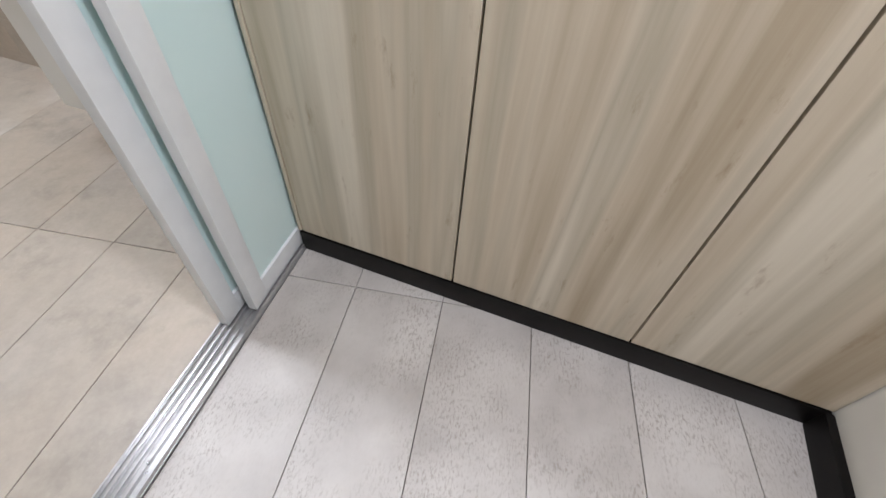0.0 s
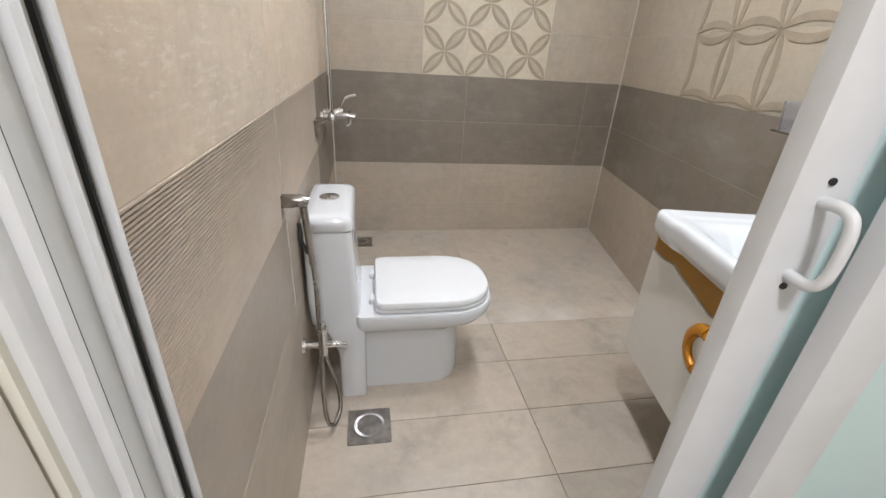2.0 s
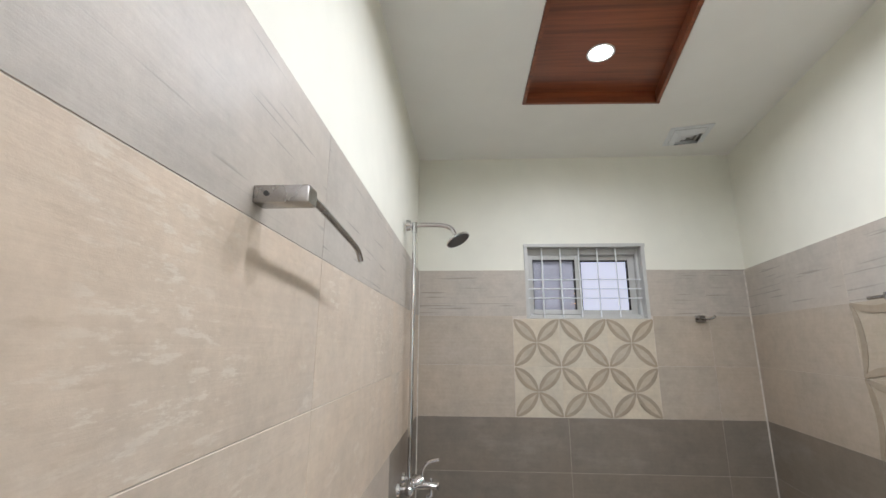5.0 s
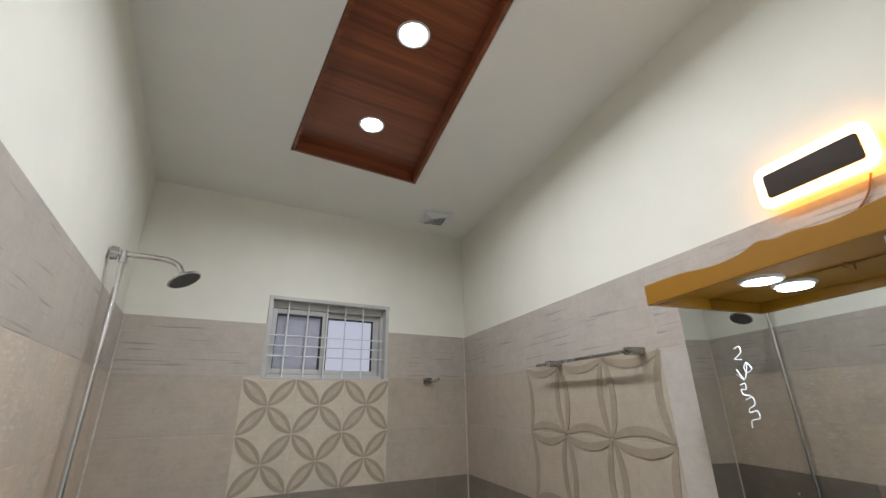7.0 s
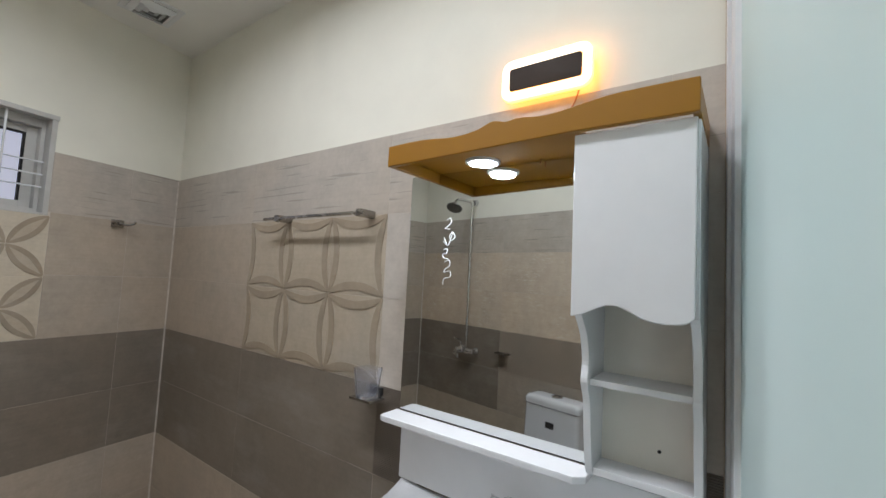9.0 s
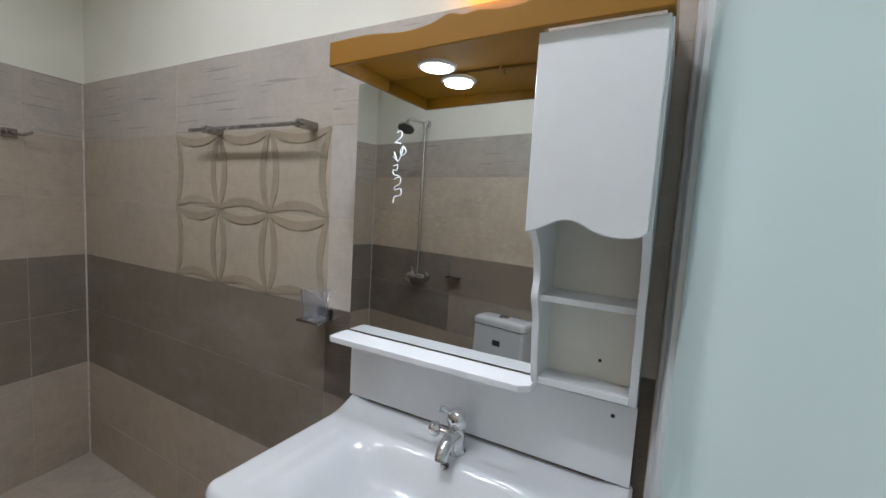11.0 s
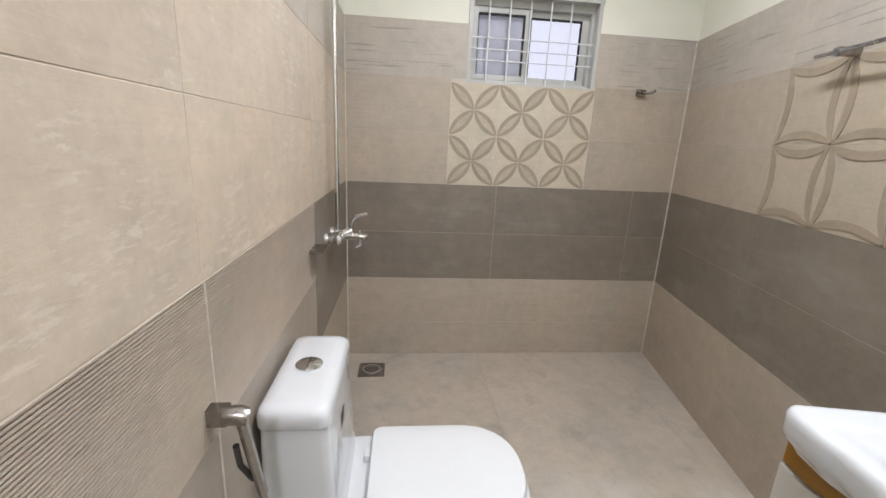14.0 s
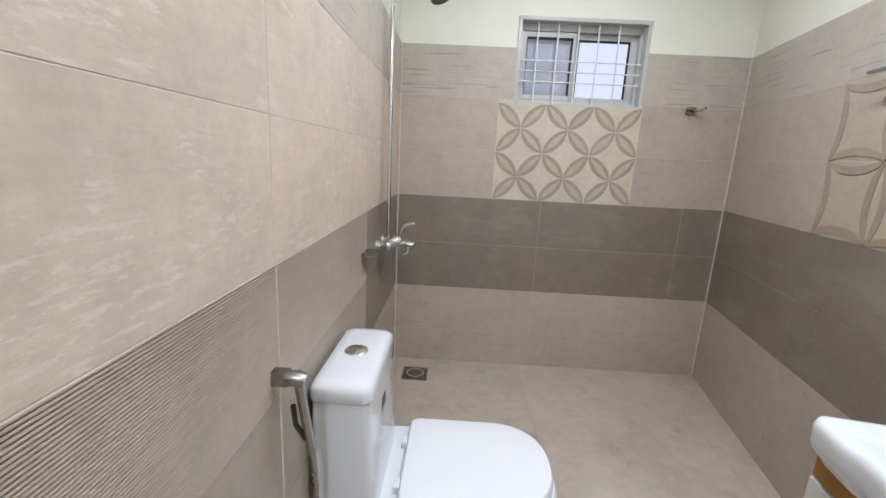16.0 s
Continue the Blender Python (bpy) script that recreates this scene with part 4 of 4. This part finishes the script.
part("hook", tube(smooth_line([(0.01, 0, 0), (0.04, 0.03, -0.006), (0.055, 0.052, 0.002), (0.058, 0.06, 0.014)], 4), 0.0065, 8), STEEL, hk)
part("hook", tube(smooth_line([(0.01, 0, 0), (0.04, -0.026, -0.002), (0.052, -0.045, 0.010)], 4), 0.0075, 8), STEEL, hk)
ph = thing("towel_holder", pose(0.008, -2.115, 1.765), "brushed steel open-ended towel holder on the wall", "towel holder")
part("bracket", box((0, -0.016, -0.013), (0.082, 0.016, 0.013), 0.003), STEEL, ph)
part("arm", tube(smooth_line([(0.068, 0.012, 0.004), (0.072, 0.05, 0.004), (0.072, 0.2, -0.004), (0.072, 0.29, -0.012), (0.072, 0.325, -0.03)], 5), 0.0062, 8), STEEL, ph)
part("set_screw", tube([(0.02, -0.016, 0), (0.02, -0.0175, 0)], 0.004, 8), BLACK, ph, "dark set screw")

# ---------- wall tiles, laid piece by piece ----------
ROWS = [0.0, 0.23, 0.53, 0.83, 1.13, 1.43, 1.73, TILE_TOP]
meshes = {}


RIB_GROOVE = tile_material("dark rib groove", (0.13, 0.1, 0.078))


def tile_mesh(w, h, mat, ribs=False):
    key = (round(w, 4), round(h, 4), mat.name, ribs)
    if key in meshes:
        return meshes[key]
    bm = bmesh.new()
    g, e, t = 0.0006, 0.0008, 0.008
    if ribs:
        t = 0.0105
        count = 52
        line = [(0.002, g)]
        step = (h - 2 * g) / count
        for q in range(count):
            z = g + q * step
            line += [(t - 0.003, z), (t - 0.003, z + step * 0.36), (t, z + step * 0.46), (t, z + step * 0.92)]
        line += [(t - 0.003, h - g), (0.002, h - g)]
        prism(line, g, w - g, (0, 2, 1), bm=bm)
    else:
        back = [(0.004, g, g), (0.004, w - g, g), (0.004, w - g, h - g), (0.004, g, h - g)]
        mid = [(t - e, *p[1:]) for p in back]
        front = [(t, g + e, g + e), (t, w - g - e, g + e), (t, w - g - e, h - g - e), (t, g + e, h - g - e)]
        loft([back, mid, front], bm=bm)
    meshes[key] = finish(bm, "tile", mat)
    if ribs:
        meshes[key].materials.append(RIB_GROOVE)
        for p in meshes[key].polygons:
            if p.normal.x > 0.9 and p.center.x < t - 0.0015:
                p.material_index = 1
    return meshes[key]


def lay(wall, frame_m, cuts, holes=(), style=None):
    for s0, s1 in zip(cuts, cuts[1:]):
        for r, (z0, z1) in enumerate(zip(ROWS, ROWS[1:])):
            spans = [(s0, s1)]
            for h0, h1, hz0, hz1 in holes:
                if z0 < hz1 - 0.03 and z1 > hz0 + 0.03:
                    spans = [q for a, b in spans for q in ((a, min(b, h0)), (max(a, h1), b)) if q[1] - q[0] > 0.005]
            for a, b in spans:
                mat, ribs = style(r, (a + b) / 2)
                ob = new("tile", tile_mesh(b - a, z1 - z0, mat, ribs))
                ob.parent = wall
                ob.matrix_basis = frame_m @ pose(0, a, z0)


for wall, frame_m, a, b in ((wall_left, LEFT, -2.615, 0.0), (wall_right, RIGHT, 0.0, 2.785)):
    gb = box((-0.004, a, 0.0), (0.0071, b, TILE_TOP - 0.002))
    gb.transform(frame_m)
    part("grout_bed", gb, GROUT, wall, smooth=False)
gb = box((-0.004, 0.008, 0.0), (0.0071, 2.056, 1.712))
box((-0.004, 0.008, 1.712), (0.0071, 0.692, TILE_TOP - 0.002), bm=gb)
box((-0.004, 1.455, 1.712), (0.0071, 2.056, TILE_TOP - 0.002), bm=gb)
gb.transform(BACK)
part("grout_bed", gb, GROUT, wall_back, smooth=False)


def row_style(r):
    return TILE_DARK if r in (2, 3) else (TILE_STROKE if r == 6 else TILE)


def left_style(r, s):
    if r == 3 and s < -0.93:
        return TILE_RIB_SHEEN, True
    if r in (4, 5):
        return TILE_FLECK, False
    if r == 2 and s < -0.93:
        return TILE_DARK_SHEEN, False
    return row_style(r), False


def right_style(r, s):
    if r == 3 and s > 1.8:
        return TILE_RIB_DARK, True
    if r in (4, 5) and s > 1.766:
        return TILE_PANEL, False
    return row_style(r), False


PALE = plain("pale joint filler", (0.6, 0.56, 0.5), 0.8, grain=0.2, scale=40)
for x in (0.012, 2.049):
    jb = box((x - 0.0035, -0.0125, 0.0), (x + 0.0035, -0.006, TILE_TOP - 0.01))
    part("corner_joint", jb, PALE, wall_back, "pale filler in the tiled corner", smooth=False)
jb = box((0.006, -1.8318, 0.532), (0.0112, -1.8282, 1.128))
part("tile_joint", jb, PALE, wall_left, "pale filler between ribbed tiles", smooth=False)
# the dark tile again, its grazing sheen put into a lighter base colour
TILE_DARK_SHEEN = tile_material("taupe tile lightened for sheen", (0.36, 0.312, 0.262), rough=(0.25, 0.42))
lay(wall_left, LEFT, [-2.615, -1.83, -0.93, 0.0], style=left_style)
lay(wall_back, BACK, [0.008, 0.917, 1.80, 2.056], holes=((0.605, 1.465, 1.13, 1.73), (0.692, 1.455, 1.72, 2.03)), style=lambda r, s: (row_style(r), False))
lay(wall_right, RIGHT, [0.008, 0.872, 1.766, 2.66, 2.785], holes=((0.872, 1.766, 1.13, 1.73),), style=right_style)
tr = box((0.0, 2.764, 0), (0.018, 2.798, 2.35), 0.004)
tr.transform(RIGHT)
structure("trim", tr, plain("beige sealant edge", (0.46, 0.36, 0.25), 0.7, grain=0.15, scale=20, bump=0.3), "rough beige plaster strip beside the door jamb", "trim")


def lens(a, b, bulge, n=10):
    """Outline of a pointed petal from a to b."""
    a, b = Vector(a), Vector(b)
    d = b - a
    q = Vector((-d.y, d.x))
    side = [a + d * (i / n) + q * bulge * math.sin(math.pi * i / n) ** 0.85 for i in range(n + 1)]
    other = [a + d * (i / n) - q * bulge * math.sin(math.pi * i / n) ** 0.85 for i in range(n - 1, 0, -1)]
    return [tuple(p) for p in side + other]


def ribbon(line, width):
    """A flat band along a line."""
    pts = [Vector(p) for p in line]
    l, r = [], []
    for i, p in enumerate(pts):
        d = (pts[min(i + 1, len(pts) - 1)] - pts[max(i - 1, 0)]).normalized()
        q = Vector((-d.y, d.x)) * width / 2 * (0.25 + 0.75 * math.sin(math.pi * min(1, 0.06 + 0.94 * (1 - abs(2 * i / (len(pts) - 1) - 1)) * 1.6) / 2))
        l.append(tuple(p + q))
        r.append(tuple(p - q))
    return l + r[::-1]


def arc_pts(a, b, bulge, n=10):
    a, b = Vector(a), Vector(b)
    d = b - a
    q = Vector((-d.y, d.x))
    return [a + d * (i / n) + q * bulge * math.sin(math.pi * i / n) ** 0.85 for i in range(n + 1)]


def square_tiles(wall, frame_m, s0, s1, z0, z1, diagonal):
    w, h = (s1 - s0) / 3, (z1 - z0) / 2
    for i in range(3):
        for j in range(2):
            cw = w
            base = new("patterned_tile", tile_mesh(w, h, TILE_CREAM if diagonal else TILE_RELIEF))
            base.parent = wall
            base.matrix_basis = frame_m @ pose(0, s0 + i * w, z0 + j * h)
            e = 0.004
            c = (w / 2, h / 2)
            cs = [(e, e), (w - e, e), (w - e, h - e), (e, h - e)]
            if diagonal:
                for arm, p in enumerate(cs):
                    pm = prism(lens(c, p, 0.165), 0.0082, 0.0092 + arm * 0.0001, (1, 2, 0))
                    part("petal", pm, TILE_PETAL, base, smooth=False)
                    for sgn in (-1, 1):
                        bm2 = prism(ribbon(arc_pts(Vector(c).lerp(Vector(p), 0.03), Vector(c).lerp(Vector(p), 0.99), sgn * 0.145), 0.021), 0.0082, 0.0100 + (2 * arm + (sgn > 0)) * 0.0001, (1, 2, 0))
                        part("petal_outline", bm2, TILE_LINE, base, smooth=False)
            else:
                for a, b in zip(cs, cs[1:] + cs[:1]):
                    ln = [Vector(q) for q in arc_pts(a, b, 0.11)]
                    part("petal_outline", prism(ribbon(ln, 0.03), 0.0082, 0.0112, (1, 2, 0)), TILE_LINE, base, smooth=False)


square_tiles(wall_back, BACK, 0.605, 1.465, 1.13, 1.712, True)
square_tiles(wall_right, RIGHT, 0.872, 1.766, 1.13, 1.73, False)

# ---------- floor tiles ----------


def floor_piece(poly, mat, z=0.0):
    if len(poly) < 3:
        return
    ar = sum(a[0] * b[1] - b[0] * a[1] for a, b in zip(poly, poly[1:] + poly[:1])) / 2
    if abs(ar) < 0.0008:
        return
    cx, cy = sum(p[0] for p in poly) / len(poly), sum(p[1] for p in poly) / len(poly)
    bm = bmesh.new()
    lo = [(p[0] - cx, p[1] - cy, -0.012) for p in poly]
    mi = [(p[0] - cx, p[1] - cy, -0.001) for p in poly]
    top = [(p[0] - cx - math.copysign(0.001, p[0] - cx), p[1] - cy - math.copysign(0.001, p[1] - cy), 0.0) for p in poly]
    loft([lo, mi, top], bm=bm)
    ob = new("floor_tile", finish(bm, "floor_tile", mat))
    ob.parent = floor
    ob.matrix_basis = pose(cx, cy, z)


G = 0.0014
inner_a, inner_u = on_right(0, 0), on_right(0, 1)
SHOWER_TILE = tile_material("pale washed shower floor", (0.43, 0.378, 0.318), rough=(0.3, 0.5), stain=0.45, smear=-1.262)
EDGE = 0.178 - 5 * 0.288
strips = [(0.1, EDGE)] + [(EDGE - j * 0.288, EDGE - (j + 1) * 0.288) for j in range(6)]
for i in range(3):
    for y1, y0 in strips:
        x0, x1 = -0.03 + i * 0.89, 0.86 + i * 0.89
        washed = y0 > EDGE - 0.01
        G = 0.0002 if washed else 0.0011
        poly = [(x0 + G, y0 + G), (x1 - G, y0 + G), (x1 - G, y1 - G), (x0 + G, y1 - G)]
        for line in ((0, 0, 1, 0), (0, 0, 0, -1), (2.062, 0, -CS, SN), (0, -2.594, 0.078, 0.997)):
            poly = clip(poly, *line)
        floor_piece(poly, SHOWER_TILE if washed else FLOOR_TILE)
for i in range(-2, 2):
    for j in range(8):
        x0, x1 = -0.02 + i * 0.868, 0.848 + i * 0.868
        y0 = -2.7 - 0.2855 * j
        y1 = y0 + 0.2855
        poly = [(x0 + G, y0 + G), (x1 - G, y0 + G), (x1 - G, y1 - G), (x0 + G, y1 - G)]
        poly = clip(poly, 0, -2.69, -0.078, -0.997)
        floor_piece(poly, HALL_TILE)
